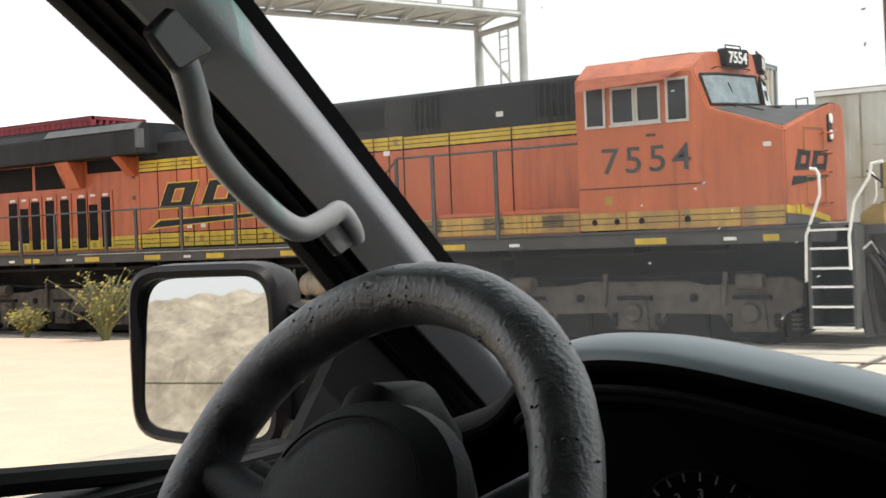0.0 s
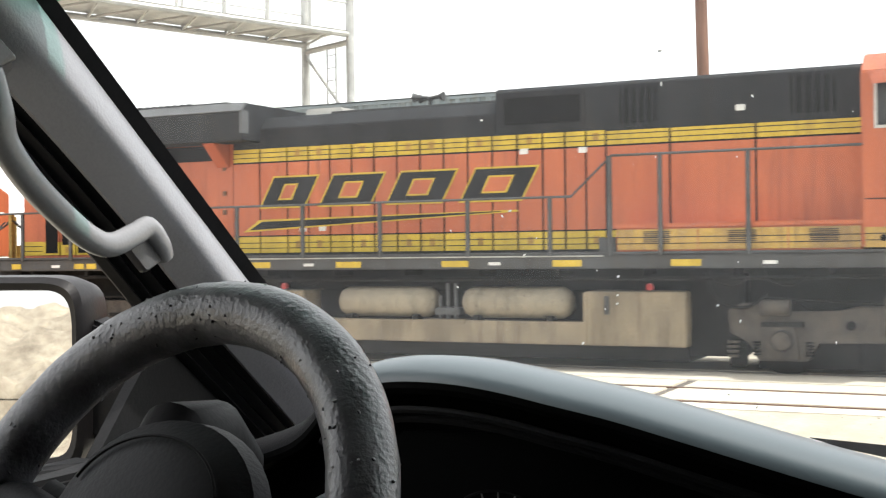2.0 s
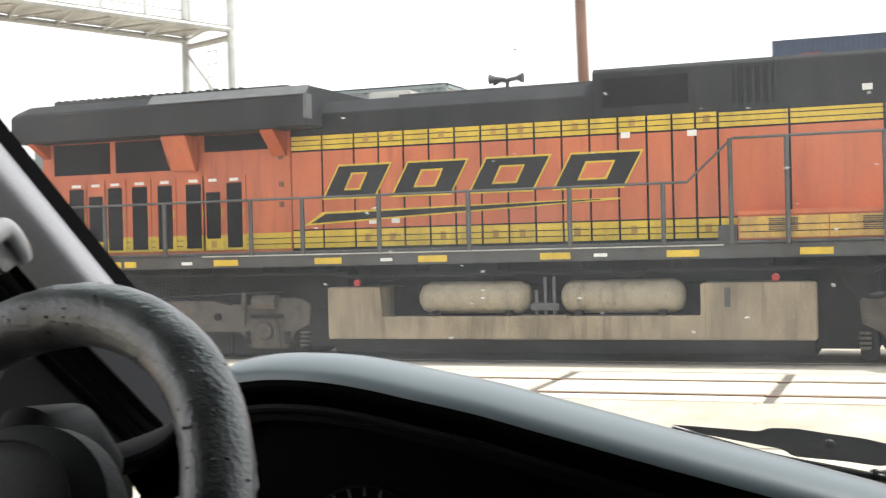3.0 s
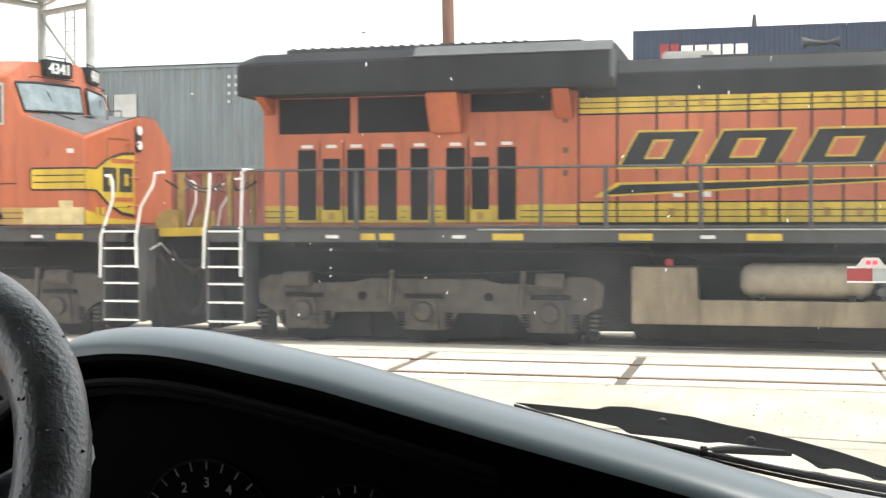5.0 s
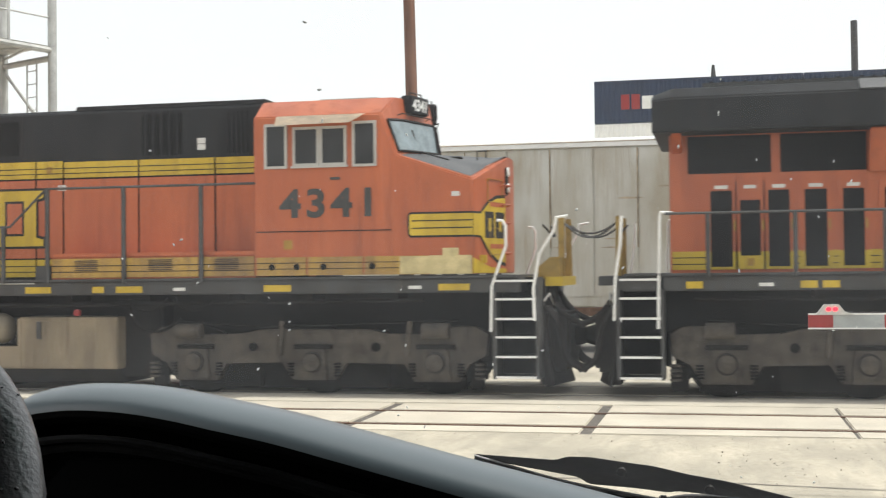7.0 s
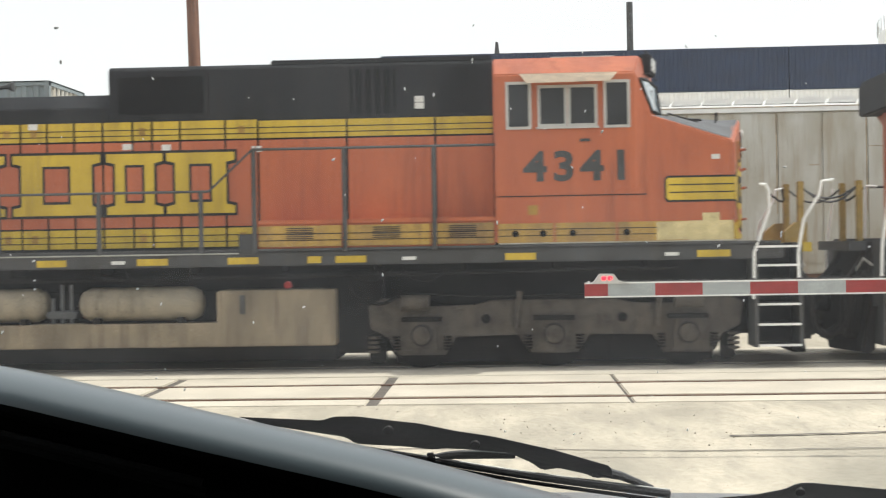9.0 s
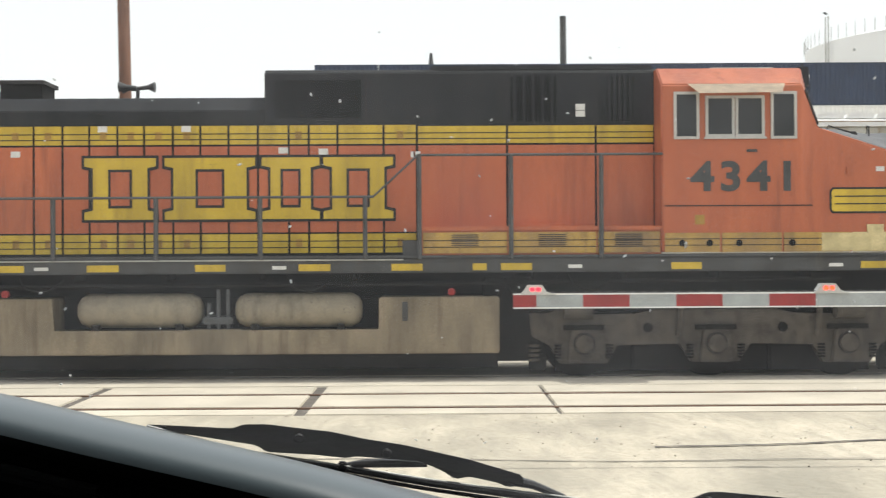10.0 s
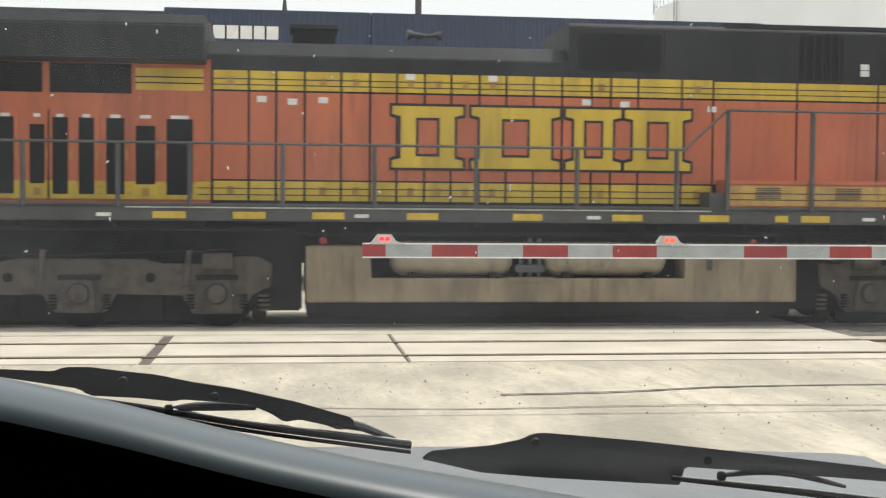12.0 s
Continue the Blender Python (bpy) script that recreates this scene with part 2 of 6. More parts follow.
def leather():
    """Worn wheel cover: glossy cracked skin with small blisters."""
    m = mat("worn_wheel_cover", (0.15, 0.151, 0.16), 0.36, var=0.55, scale=22, spec=0.7, bump=0.0)
    t = m.node_tree
    p = t.nodes["Principled BSDF"]
    p.inputs["Coat Weight"].default_value, p.inputs["Coat Roughness"].default_value = 0.3, 0.12
    co = t.nodes.new("ShaderNodeTexCoord")
    vo, no = t.nodes.new("ShaderNodeTexVoronoi"), t.nodes.new("ShaderNodeTexNoise")
    vo.inputs["Scale"].default_value, no.inputs["Scale"].default_value, no.inputs["Detail"].default_value = 70, 240, 2
    ma = t.nodes.new("ShaderNodeMath")
    ma.operation, ma.inputs[1].default_value = "MULTIPLY_ADD", -0.15
    b = t.nodes.new("ShaderNodeBump")
    b.inputs["Strength"].default_value, b.inputs["Distance"].default_value = 0.55, 0.002
    t.links.new(co.outputs["Object"], vo.inputs[0])
    t.links.new(co.outputs["Object"], no.inputs[0])
    t.links.new(vo.outputs["Distance"], ma.inputs[0])
    t.links.new(no.outputs[0], ma.inputs[2])
    t.links.new(ma.outputs[0], b.inputs["Height"])
    t.links.new(b.outputs[0], p.inputs["Normal"])
    t.links.new(b.outputs[0], p.inputs["Coat Normal"])
    rg = t.nodes.new("ShaderNodeMapRange")
    rg.inputs["To Min"].default_value, rg.inputs["To Max"].default_value = 0.28, 0.52
    n3 = t.nodes.new("ShaderNodeTexNoise")
    n3.inputs["Scale"].default_value = 9
    t.links.new(co.outputs["Object"], n3.inputs[0])
    t.links.new(n3.outputs[0], rg.inputs[0])
    t.links.new(rg.outputs[0], p.inputs["Roughness"])
    return m


COVER = leather()


def mirror_mat():
    m = bpy.data.materials.new("mirror_silver")
    m.use_nodes = True
    p = m.node_tree.nodes["Principled BSDF"]
    p.inputs["Base Color"].default_value = (0.66, 0.67, 0.68, 1)
    p.inputs["Metallic"].default_value, p.inputs["Roughness"].default_value = 1.0, 0.015
    return m


MIRROR = mirror_mat()


def dirt_ground():
    """Pale compacted dirt, with grey tyre-worn streaks, small stones and cracks."""
    m = mat("pale_dirt", (0.53, 0.475, 0.375), 0.95, var=0.22, scale=0.8, bump=0.5, fine=14, stretch=(1.0, 0.45, 1), dirt=(0.30, 0.275, 0.22))
    t = m.node_tree
    p = t.nodes["Principled BSDF"]
    co, vo = t.nodes.new("ShaderNodeTexCoord"), t.nodes.new("ShaderNodeTexVoronoi")
    vo.inputs["Scale"].default_value = 7
    t.links.new(co.outputs["Object"], vo.inputs[0])
    st = t.nodes.new("ShaderNodeMapRange")
    st.inputs["From Min"].default_value, st.inputs["From Max"].default_value = 0.05, 0.13
    st.inputs["To Min"].default_value, st.inputs["To Max"].default_value = 0.55, 1.0
    t.links.new(vo.outputs["Distance"], st.inputs[0])
    mx = t.nodes.new("ShaderNodeMix")
    mx.data_type, mx.blend_type = "RGBA", "MULTIPLY"
    mx.inputs["Factor"].default_value = 0.55
    mp2, n4 = t.nodes.new("ShaderNodeMapping"), t.nodes.new("ShaderNodeTexNoise")
    mp2.inputs["Scale"].default_value, mp2.inputs["Rotation"].default_value = (4.5, 1.1, 1), (0, 0, radians(28))
    n4.inputs["Scale"].default_value, n4.inputs["Detail"].default_value, n4.inputs["Roughness"].default_value = 1.0, 9, 0.72
    t.links.new(co.outputs["Object"], mp2.inputs[0])
    t.links.new(mp2.outputs[0], n4.inputs[0])
    r4 = t.nodes.new("ShaderNodeMapRange")
    r4.inputs["From Min"].default_value, r4.inputs["From Max"].default_value, r4.inputs["To Max"].default_value = 0.46, 0.66, 0.75
    t.links.new(n4.outputs[0], r4.inputs[0])
    scuff = t.nodes.new("ShaderNodeMix")
    scuff.data_type = "RGBA"
    scuff.inputs["B"].default_value = (0.33, 0.305, 0.245, 1)
    t.links.new(r4.outputs[0], scuff.inputs["Factor"])
    t.links.new(p.inputs["Base Color"].links[0].from_socket, scuff.inputs["A"])
    old = scuff.outputs["Result"]
    t.links.new(old, mx.inputs["A"])
    t.links.new(st.outputs[0], mx.inputs["B"])
    t.links.new(mx.outputs["Result"], p.inputs["Base Color"])
    return m


DIRT = dirt_ground()
SAND = mat("pinkish_sand", (0.58, 0.415, 0.305), 0.95, var=0.12, scale=1.5, bump=0.5, fine=18, dirt=(0.52, 0.40, 0.30))
STONE = mat("grey_stone", (0.34, 0.305, 0.25), 0.95, var=0.3, scale=6)
HILL = mat("sandstone_spoil", (0.70, 0.61, 0.46), 0.95, var=0.3, scale=1.3, bump=1.0, fine=5, stretch=(1, 1, 0.6), dirt=(0.34, 0.29, 0.215))
for nd in HILL.node_tree.nodes:
    if nd.type == "BUMP":
        nd.inputs["Distance"].default_value = 0.18
    if nd.type == "TEX_NOISE":
        nd.inputs["Detail"].default_value, nd.inputs["Roughness"].default_value = 10, 0.68

# ---------------------------------------------------------------- mesh helpers


def part(name, bm, material, parent=None, label="", m=None, bevel=0.0, loc=None):
    if bevel:
        bmesh.ops.bevel(bm, geom=list(bm.edges), offset=bevel, segments=2, affect="EDGES", clamp_overlap=True)
    bmesh.ops.recalc_face_normals(bm, faces=bm.faces)
    me = bpy.data.meshes.new(name)
    bm.to_mesh(me)
    bm.free()
    me.materials.append(material)
    me.shade_smooth()
    me.set_sharp_from_angle(angle=radians(38))
    ob = new(name, me)
    ob.parent = parent
    if m is not None:
        ob.matrix_basis = m
    if loc is not None:
        ob.location = loc
    if label:
        ob["label"] = label
    return ob


def again(ob, m, parent=None):
    """One more piece on the same mesh."""
    o = new(ob.name.split(".")[0], ob.data)
    o.parent = parent or ob.parent
    o.matrix_basis = m
    return o


def bx(x0, x1, y0, y1, z0, z1, bm=None):
    bm = bm or bmesh.new()
    vs = [bm.verts.new((x, y, z)) for x in (x0, x1) for y in (y0, y1) for z in (z0, z1)]
    for f in ((0, 1, 3, 2), (4, 6, 7, 5), (0, 4, 5, 1), (2, 3, 7, 6), (0, 2, 6, 4), (1, 5, 7, 3)):
        bm.faces.new([vs[i] for i in f])
    return bm


def prism(pts, y0, y1, bm=None, axis="y"):
    """A flat outline in the xz plane (axis y), or the yz plane (axis x), given depth."""
    bm = bm or bmesh.new()
    put = (lambda a, b, d: (a, d, b)) if axis == "y" else (lambda a, b, d: (d, a, b))
    A, B = [bm.verts.new(put(a, b, y0)) for a, b in pts], [bm.verts.new(put(a, b, y1)) for a, b in pts]
    n = len(pts)
    bm.faces.new(A)
    bm.faces.new(B[::-1])
    for i in range(n):
        bm.faces.new((A[i], A[(i + 1) % n], B[(i + 1) % n], B[i]))
    return bm


def tube(pts, r, seg=8, bm=None, flat=1.0):
    """A round bar along a line of points; r may be one radius or one for each point."""
    bm = bm or bmesh.new()
    pts = [Vector(p) for p in pts]
    rs = r if isinstance(r, (list, tuple)) else [r] * len(pts)
    rings, side = [], None
    for i, p in enumerate(pts):
        d = (pts[min(i + 1, len(pts) - 1)] - pts[max(i - 1, 0)]).normalized()
        if side is None:
            side = d.cross(Vector((0, 0, 1)) if abs(d.z) < 0.9 else Vector((1, 0, 0))).normalized()
        side = (side - d * side.dot(d)).normalized()
        up = side.cross(d)
        rings.append([bm.verts.new(p + rs[i] * (math.cos(a) * side + flat * math.sin(a) * up)) for a in (2 * math.pi * k / seg for k in range(seg))])
    for a, b in zip(rings, rings[1:]):
        for k in range(seg):
            bm.faces.new((a[k], a[(k + 1) % seg], b[(k + 1) % seg], b[k]))
    bm.faces.new(rings[0][::-1])
    bm.faces.new(rings[-1])
    return bm


def smooth_line(pts, n):
    """Points along a Catmull-Rom curve through the given ones."""
    P = [Vector(p) for p in pts]
    out = []
    for i in range(len(P) - 1):
        a, b, c, d = P[max(i - 1, 0)], P[i], P[i + 1], P[min(i + 2, len(P) - 1)]
        for k in range(n):
            t = k / n
            out.append(0.5 * (2 * b + (c - a) * t + (2 * a - 5 * b + 4 * c - d) * t * t + (3 * b - a - 3 * c + d) * t ** 3))
    return out + [P[-1]]


def loft(rows, bm=None, closed=False, caps=True):
    bm = bm or bmesh.new()
    R = [[bm.verts.new(p) for p in row] for row in rows]
    for a, b in zip(R, R[1:]):
        n = len(a)
        for k in range(n if closed else n - 1):
            bm.faces.new((a[k], a[(k + 1) % n], b[(k + 1) % n], b[k]))
    if closed and caps:
        bm.faces.new(R[0][::-1])
        bm.faces.new(R[-1])
    return bm


def lettering(body, size, depth=0.006, space=1.0, bold=0.012):
    cu = bpy.data.curves.new("lettering", "FONT")
    cu.body, cu.size, cu.extrude, cu.align_x, cu.offset = body, size, depth, "CENTER", size * bold
    cu.space_character = space
    ob = new("lettering", cu)
    dg = bpy.context.evaluated_depsgraph_get()
    me = bpy.data.meshes.new_from_object(ob.evaluated_get(dg))
    bpy.data.objects.remove(ob)
    bm = bmesh.new()
    bm.from_mesh(me)
    return bm


FACE = pose(0, 0, 0, 90, 0, 0)  # lettering upright, read from the -y side

# ---------------------------------------------------------------- setting
ROAD_X0, ROAD_X1 = -12.0, 8.2


def setting():
    bm = bmesh.new()
    xs = [-2500, -400, -120, -60, -30, -12, 0, 12, 30, 60, 120, 400, 2500]
    ys = [-2500, -300, -90, -20, 0, 6, 10, 13, 17, 24, 40, 120, 500, 3500]
    loft([[(x, y, -0.035) for x in xs] for y in ys], bm)
    tagged(part("ground", bm, DIRT), "pale compacted dirt ground with tyre marks and stones", "ground", kind="structure")
    for x0, x1, n in ((-260, ROAD_X0, "ballast_bed"), (ROAD_X1, 260, "ballast_bed")):
        bm = prism([(17.2, -0.03), (18.0, -0.015), (21.0, -0.015), (21.9, -0.03)], x0, x1, axis="x")
        tagged(part(n, bm, BALLAST), "dark dusty track ballast", "ballast", kind="structure")
    bm = prism([(26.5, -0.03), (27.6, 0.02), (31.2, 0.02), (32.4, -0.03)], -260, 260, axis="x")
    tagged(part("ballast_bed", bm, BALLAST), "dark ballast under the stationary train", "ballast", kind="structure")
    for y in (15.03, 16.47, 18.78, 20.22, 28.7, 30.14):
        bm = prism([(y - 0.036, 0.0), (y + 0.036, 0.0), (y + 0.036, -0.03), (y + 0.02, -0.05), (y + 0.02, -0.12), (y - 0.02, -0.12), (y - 0.02, -0.05), (y - 0.036, -0.03)], -260, 260, axis="x")
        tagged(part("rail", bm, RUST if y < 17 or y > 25 else STEEL), "steel railway rail set in the crossing", "rail", kind="structure", group="rails")
    deck = tagged(new("crossing_deck"), "pale concrete crossing panels laid between the rails", "pavement", kind="structure")
    edges = [ROAD_X0, -10.5, -7.5, -4.5, -1.5, 1.55, ROAD_X1]
    for y0, y1 in ((14.42, 14.93), (15.13, 16.37), (16.57, 17.42), (17.46, 18.66), (18.9, 20.1), (20.34, 21.4)):
        cuts = edges if y0 < 17 else [ROAD_X0, ROAD_X1]
        for a, b in zip(cuts, cuts[1:]):
            g = 0.07 if b < 0 else 0.02
            h = 0.07 if 0 > a > -11 else 0.02 if 1 < a < 2 else 0.006
            z = random.uniform(-0.004, 0.003)
            part("panel", bx(a + h, b - g, y0, y1, -0.2, z), CONCRETE, deck, bevel=0.012)
    part("joint_filler", bx(ROAD_X0, ROAD_X1, 14.4, 21.4, -0.25, -0.018), JOINT, deck, "dark rubber joint filler")
    apron = bmesh.new()
    loft([[(x, y, -0.012 - 0.004 * math.sin(x * 0.7 + y)) for x in np.linspace(-9, 8.4, 30)] for y in np.linspace(3.5, 14.41, 24)], apron)
    tagged(part("road", apron, DIRT), "dusty pale road apron strewn with small stones", "road", kind="structure")
    for pts, w in (([(2.2, 11.9), (3.4, 12.0), (4.6, 12.25), (6.4, 12.3), (7.5, 12.2)], 0.035), ([(-3.0, 11.2), (-0.5, 11.3), (1.7, 11.07), (4, 11.15), (7.5, 10.9)], 0.018)):
        line = smooth_line([(x, y, 0) for x, y in pts], 10)
        rows = [[(p.x, p.y - w * random.uniform(0.5, 1.2), -0.003), (p.x, p.y + w * random.uniform(0.5, 1.2), -0.003)] for p in line]
        tagged(part("road_crack", loft(rows), JOINT), "dark meandering crack across the road", "crack", kind="structure")
    verge = []
    for y in np.linspace(3.0, 17.55, 60):
        k = min(1.0, (y - 3.0) / 2.0, (17.55 - y) / 0.7)
        row = []
        for u in np.linspace(0, 1, 150):
            x1 = -12.05 if y > 14 else -9.1 - (y < 3.5)
            x = -70 + (70 + x1) * u
            q = min(1, (x1 - x) / 1.2)
            row.append((x, y, -0.04 + k * q * (0.085 + 0.04 * noise.noise((x * 0.6, y * 0.8, 1)) + 0.025 * noise.noise((x * 2.1, y * 2.4, 5)))))
        verge.append(row)
    tagged(part("verge", loft(verge), SAND), "soft pinkish dirt verge banked up beside the track", "ground", kind="structure")
    bm = bmesh.new()
    for _ in range(1500):
        x, y, r = random.uniform(-5, 8.2), random.uniform(7.0, 14.3), 0.0025 + 0.0085 * random.random() ** 3
        q = bmesh.ops.create_icosphere(bm, subdivisions=1, radius=r, matrix=pose(x, y, -0.008, random.uniform(0, 90), 0, random.uniform(0, 180)) @ Matrix.Diagonal((1.3, 1, 0.6, 1)))
    tagged(part("gravel", bm, STONE), "loose grey stones scattered on the road", "gravel", kind="stuff")
    # spoil bank behind the van, seen in the door mirror
    steps = ((0, 0), (1.0, 0.6), (2.2, 1.3), (2.6, 1.7), (3.1, 2.7), (3.5, 3.0), (5.5, 3.2), (9, 5.2), (14, 6.0), (24, 6.2))
    rows = []
    for j in range(90):
        q = 24 * (j / 89) ** 1.5
        k = max(i for i in range(9) if steps[i][0] <= q)
        (q0, h0), (q1, h1) = steps[k], steps[k + 1]
        hh = h0 + (h1 - h0) * (q - q0) / (q1 - q0)
        row = []
        for i in range(170):
            x = -50 + i * 0.45
            face = max(0, 1 - abs(hh - 2.3) / 1.3)
            flute = 2.4 * noise.noise((x * 0.35, 1.7, hh * 0.1)) + 1.6 * abs(noise.noise((x * 0.9, 4.2, hh * 0.3)))
            y = -26 - q - (1.1 * noise.noise((x * 0.2, 9, 2)) + flute * face) * min(1, j / 10)
            h = hh * (0.92 + 0.16 * noise.noise((x * 0.12, 5, 1)) + 0.10 * math.sin(x * 0.21))
            h += min(1, hh) * (0.55 * noise.noise((x * 0.5, q * 0.5, 3)) + 0.5 * abs(noise.noise((x * 1.1, q * 1.4, 7))) + 0.22 * noise.noise((x * 3, q * 3, 2)))
            row.append((x, y, -0.05 + max(0, h)))
        rows.append(row)
    tagged(part("spoil_bank", loft(rows), HILL), "eroded bank of pale sandy spoil behind the road", "bank", kind="structure")
    wf = tagged(new("wire_fence"), "thin wire strung between posts before the spoil bank", "fence")
    for x in (-30, -20, -10, 0, 10):
        part("post", tube([(x, -24, -0.05), (x, -24, 2.1)], 0.05, 6), WOOD, wf)
    part("wire", tube([(-30, -24, 2.0), (10, -24, 2.0)], 0.016, 5), UNDER, wf)


# ---------------------------------------------------------------- locomotives
WHEELSETS = []


def handrail(pts, r, material, e, name="handrail", label=""):
    return part(name, tube(smooth_line(pts, 3) if len(pts) > 3 else pts, r, 7), material, e, label)


def cab(e, s):
    """Wide cab with crowned nose, windows, sunshade and number."""
    def sec(xs, xm, xc, ys, zs, ym, zm, zc, zb=1.86):
        h = [(xs, ys, zb), (xs, ys, zs), (xm, ym, zm), (xc, 0, zc)]
        return [(x, -y, z) for x, y, z in h] + [(x, y, z) for x, y, z in h[-2::-1]]
    rows = [sec(-3.84, -3.84, -3.84, 1.53, 4.30, 1.12, 4.59, 4.65), sec(-1.80, -1.69, -1.42, 1.53, 4.30, 1.12, 4.59, 4.65), sec(-1.56, -1.48, -1.28, 1.53, 3.66, 1.12, 3.70, 3.73),
            sec(-0.40, -0.36, -0.33, 1.53, 3.27, 0.95, 3.50, 3.70), sec(-0.10, -0.09, -0.08, 0.42, 3.65, 0.25, 3.69, 3.71)]
    part("cab", loft(rows, closed=True), ORANGE, e, bevel=0.022)
    front = lambda y, off=0.006: (-0.40 + 0.2703 * (y + 1.53) + off * 0.965, y - off * 0.26)
    on_front = lambda pts, off: [(*front(y, off), z) for y, z in pts]

    def plate(name, pts, material, parent, off=0.010, label=""):
        return part(name, loft([on_front(pts, -0.01), on_front(pts, off)], closed=True), material, parent, label)
    # dark top of the nose
    top = []
    for row in (((-1.52, 1.47, 3.655), (-1.45, 1.10, 3.70), (-1.25, 0, 3.73)), ((-0.44, 1.47, 3.305), (-0.38, 0.95, 3.505), (-0.35, 0, 3.70)), ((-0.15, 0.46, 3.645), (-0.14, 0.25, 3.69), (-0.13, 0, 3.708))):
        top.append([(x, -y, z + 0.012) for x, y, z in row] + [(x, y, z + 0.012) for x, y, z in row[-2::-1]])
    nt = part("nose_top", loft(top), ROOFGREY if s["kind"] == "block" else SILL, e, "dark anti-glare nose top")
    part("nose_grab_rail", tube([(-1.30, -1.12, 3.66), (-1.28, -1.12, 3.73), (-0.85, -1.10, 3.60), (-0.84, -1.10, 3.54)], 0.012, 5), SEAM, nt)
    part("nose_vent", bx(-0.95, -0.72, -0.75, -0.5, 3.58, 3.68), SEAM, nt, bevel=0.02)
    part("nose_grab_rail", tube([(-0.50, -0.62, 3.62), (-0.50, -0.62, 3.76), (-0.42, -0.30, 3.80), (-0.42, -0.30, 3.68)], 0.012, 5), SEAM, nt)
    part("side_bracket", bx(-1.16, -1.06, -1.548, -1.53, 2.98, 3.10), ORANGE, e, bevel=0.005)
    part("side_plate", bx(-0.72, -0.60, -1.538, -1.53, 3.02, 3.09), DECAL, e)
    part("side_plate", bx(-3.36, -3.22, -1.538, -1.53, 2.26, 2.40), mat_latch, e)
    for sd in (-1, 1):
        y = 1.535 * sd
        for x0, x1, z0, z1 in ((-3.66, -3.29, 3.50, 4.19), (-2.25, -1.87, 3.50, 4.19), (-3.20, -2.775, 3.53, 4.13), (-2.765, -2.34, 3.53, 4.13)):
            w = part("side_window", bx(x0 + 0.035, x1 - 0.035, y - 0.004, y + 0.004, z0 + 0.04, z1 - 0.04), GLASS, e)
            bm = bmesh.new()
            for q in ((x0, x1, z0, z0 + 0.04), (x0, x1, z1 - 0.04, z1), (x0, x0 + 0.04, z0 + 0.04, z1 - 0.04), (x1 - 0.04, x1, z0 + 0.04, z1 - 0.04)):
                bx(q[0], q[1], y - 0.02, y + 0.02, q[2], q[3], bm)
            part("window_frame", bm, FRAME, w, "pale window frame")
        u0, u1, droop = (-3.46, -2.04, 0.0) if s["kind"] == "block" else (-3.74, -1.98, 0.05)
        bm = loft([[(u0, y, 4.305), (u0 + 0.10, y + 0.38 * sd, 4.12 - droop)], [(u1, y, 4.305), (u1 - 0.14, y + 0.38 * sd, 4.13)]])
        bmesh.ops.solidify(bm, geom=bm.faces, thickness=0.012)
        part("sunshade", bm, s["shade"], e, "tilted sunshade over the cab windows")
        part("arm_rest", bx(-3.22, -2.32, *sorted((y, y + 0.05 * sd)), 3.50, 3.53), FRAME, e)
        part("door_line", bx(-3.80, -1.65, y - 0.006, y + 0.006, 2.525, 2.54), SEAM, e)
        for k, (x0, x1) in enumerate(((-3.80, -3.0), (-2.97, -2.10), (-2.07, -1.10), (-1.07, -0.42))):
            part("skirt_panel", bx(x0, x1, y - 0.012, y + 0.012, 1.86, 2.14), DUSTYYELLOW if k < 3 or s["kind"] == "wedge" else FADED, e)
            bm = bmesh.new()
            bx(x0, x1, y - 0.016, y + 0.016, 1.955, 1.967, bm)
            bx(x0, x1, y - 0.016, y + 0.016, 2.045, 2.057, bm)
            part("pinstripe", bm, SEAM, e)
        for x in (-3.55, -3.15, -2.72, -1.95):
            part("vent_hole", tube([(x, y, 1.99), (x, y + 0.02 * sd, 1.99)], 0.05, 10), GRILLE, e)
        part("latch", bx(-2.6, -2.45, y - 0.02, y + 0.02, 3.31, 3.35), SILL, e)
    # windscreens and front details
    for sd in (-1, 1):
        col = [((-1.756, 1.44, 4.21), (-1.588, 1.44, 3.735)), ((-1.612, 1.06, 4.235), (-1.475, 1.06, 3.75)), ((-1.365, 0.10, 4.24), (-1.295, 0.10, 3.785))]
        col = [[Vector((x + 0.045, y * sd, z)) for x, y, z in q] for q in col]
        w = part("windscreen", loft(col), SHIELD, e, "windscreen with its pale reflection put into the colour")
        part("wiper", tube([(-1.40, 0.75 * sd, 3.76), (-1.485, 0.86 * sd, 4.10)], 0.014, 5), SEAM, w)
        ring = [c[0] for c in col] + [c[1] for c in col[::-1]] + [col[0][0]]
        part("windscreen_frame", tube(ring, 0.022, 5), SEAM, w)
        part("grab_rail", tube([(-1.66, 1.15 * sd, 4.30), (-1.56, 1.15 * sd, 4.33), (-1.32, 0.30 * sd, 4.33), (-1.40, 0.30 * sd, 4.30)], 0.010, 5), SEAM, w)
        nb = part("number_board", bx(-0.31, 0.31, -0.09, 0.10, -0.14, 0.14), BLACK, e, "black number board with white figures", bevel=0.02, m=pose(-1.50, 0.56 * sd, 4.51, 0, 0, 90 + 14 * sd))
        part("figures", lettering(s["number"], 0.25, 0.004, 1.0, 0.02), WHITE, nb, m=pose(0, -0.093, -0.088, 90, 0, 0))
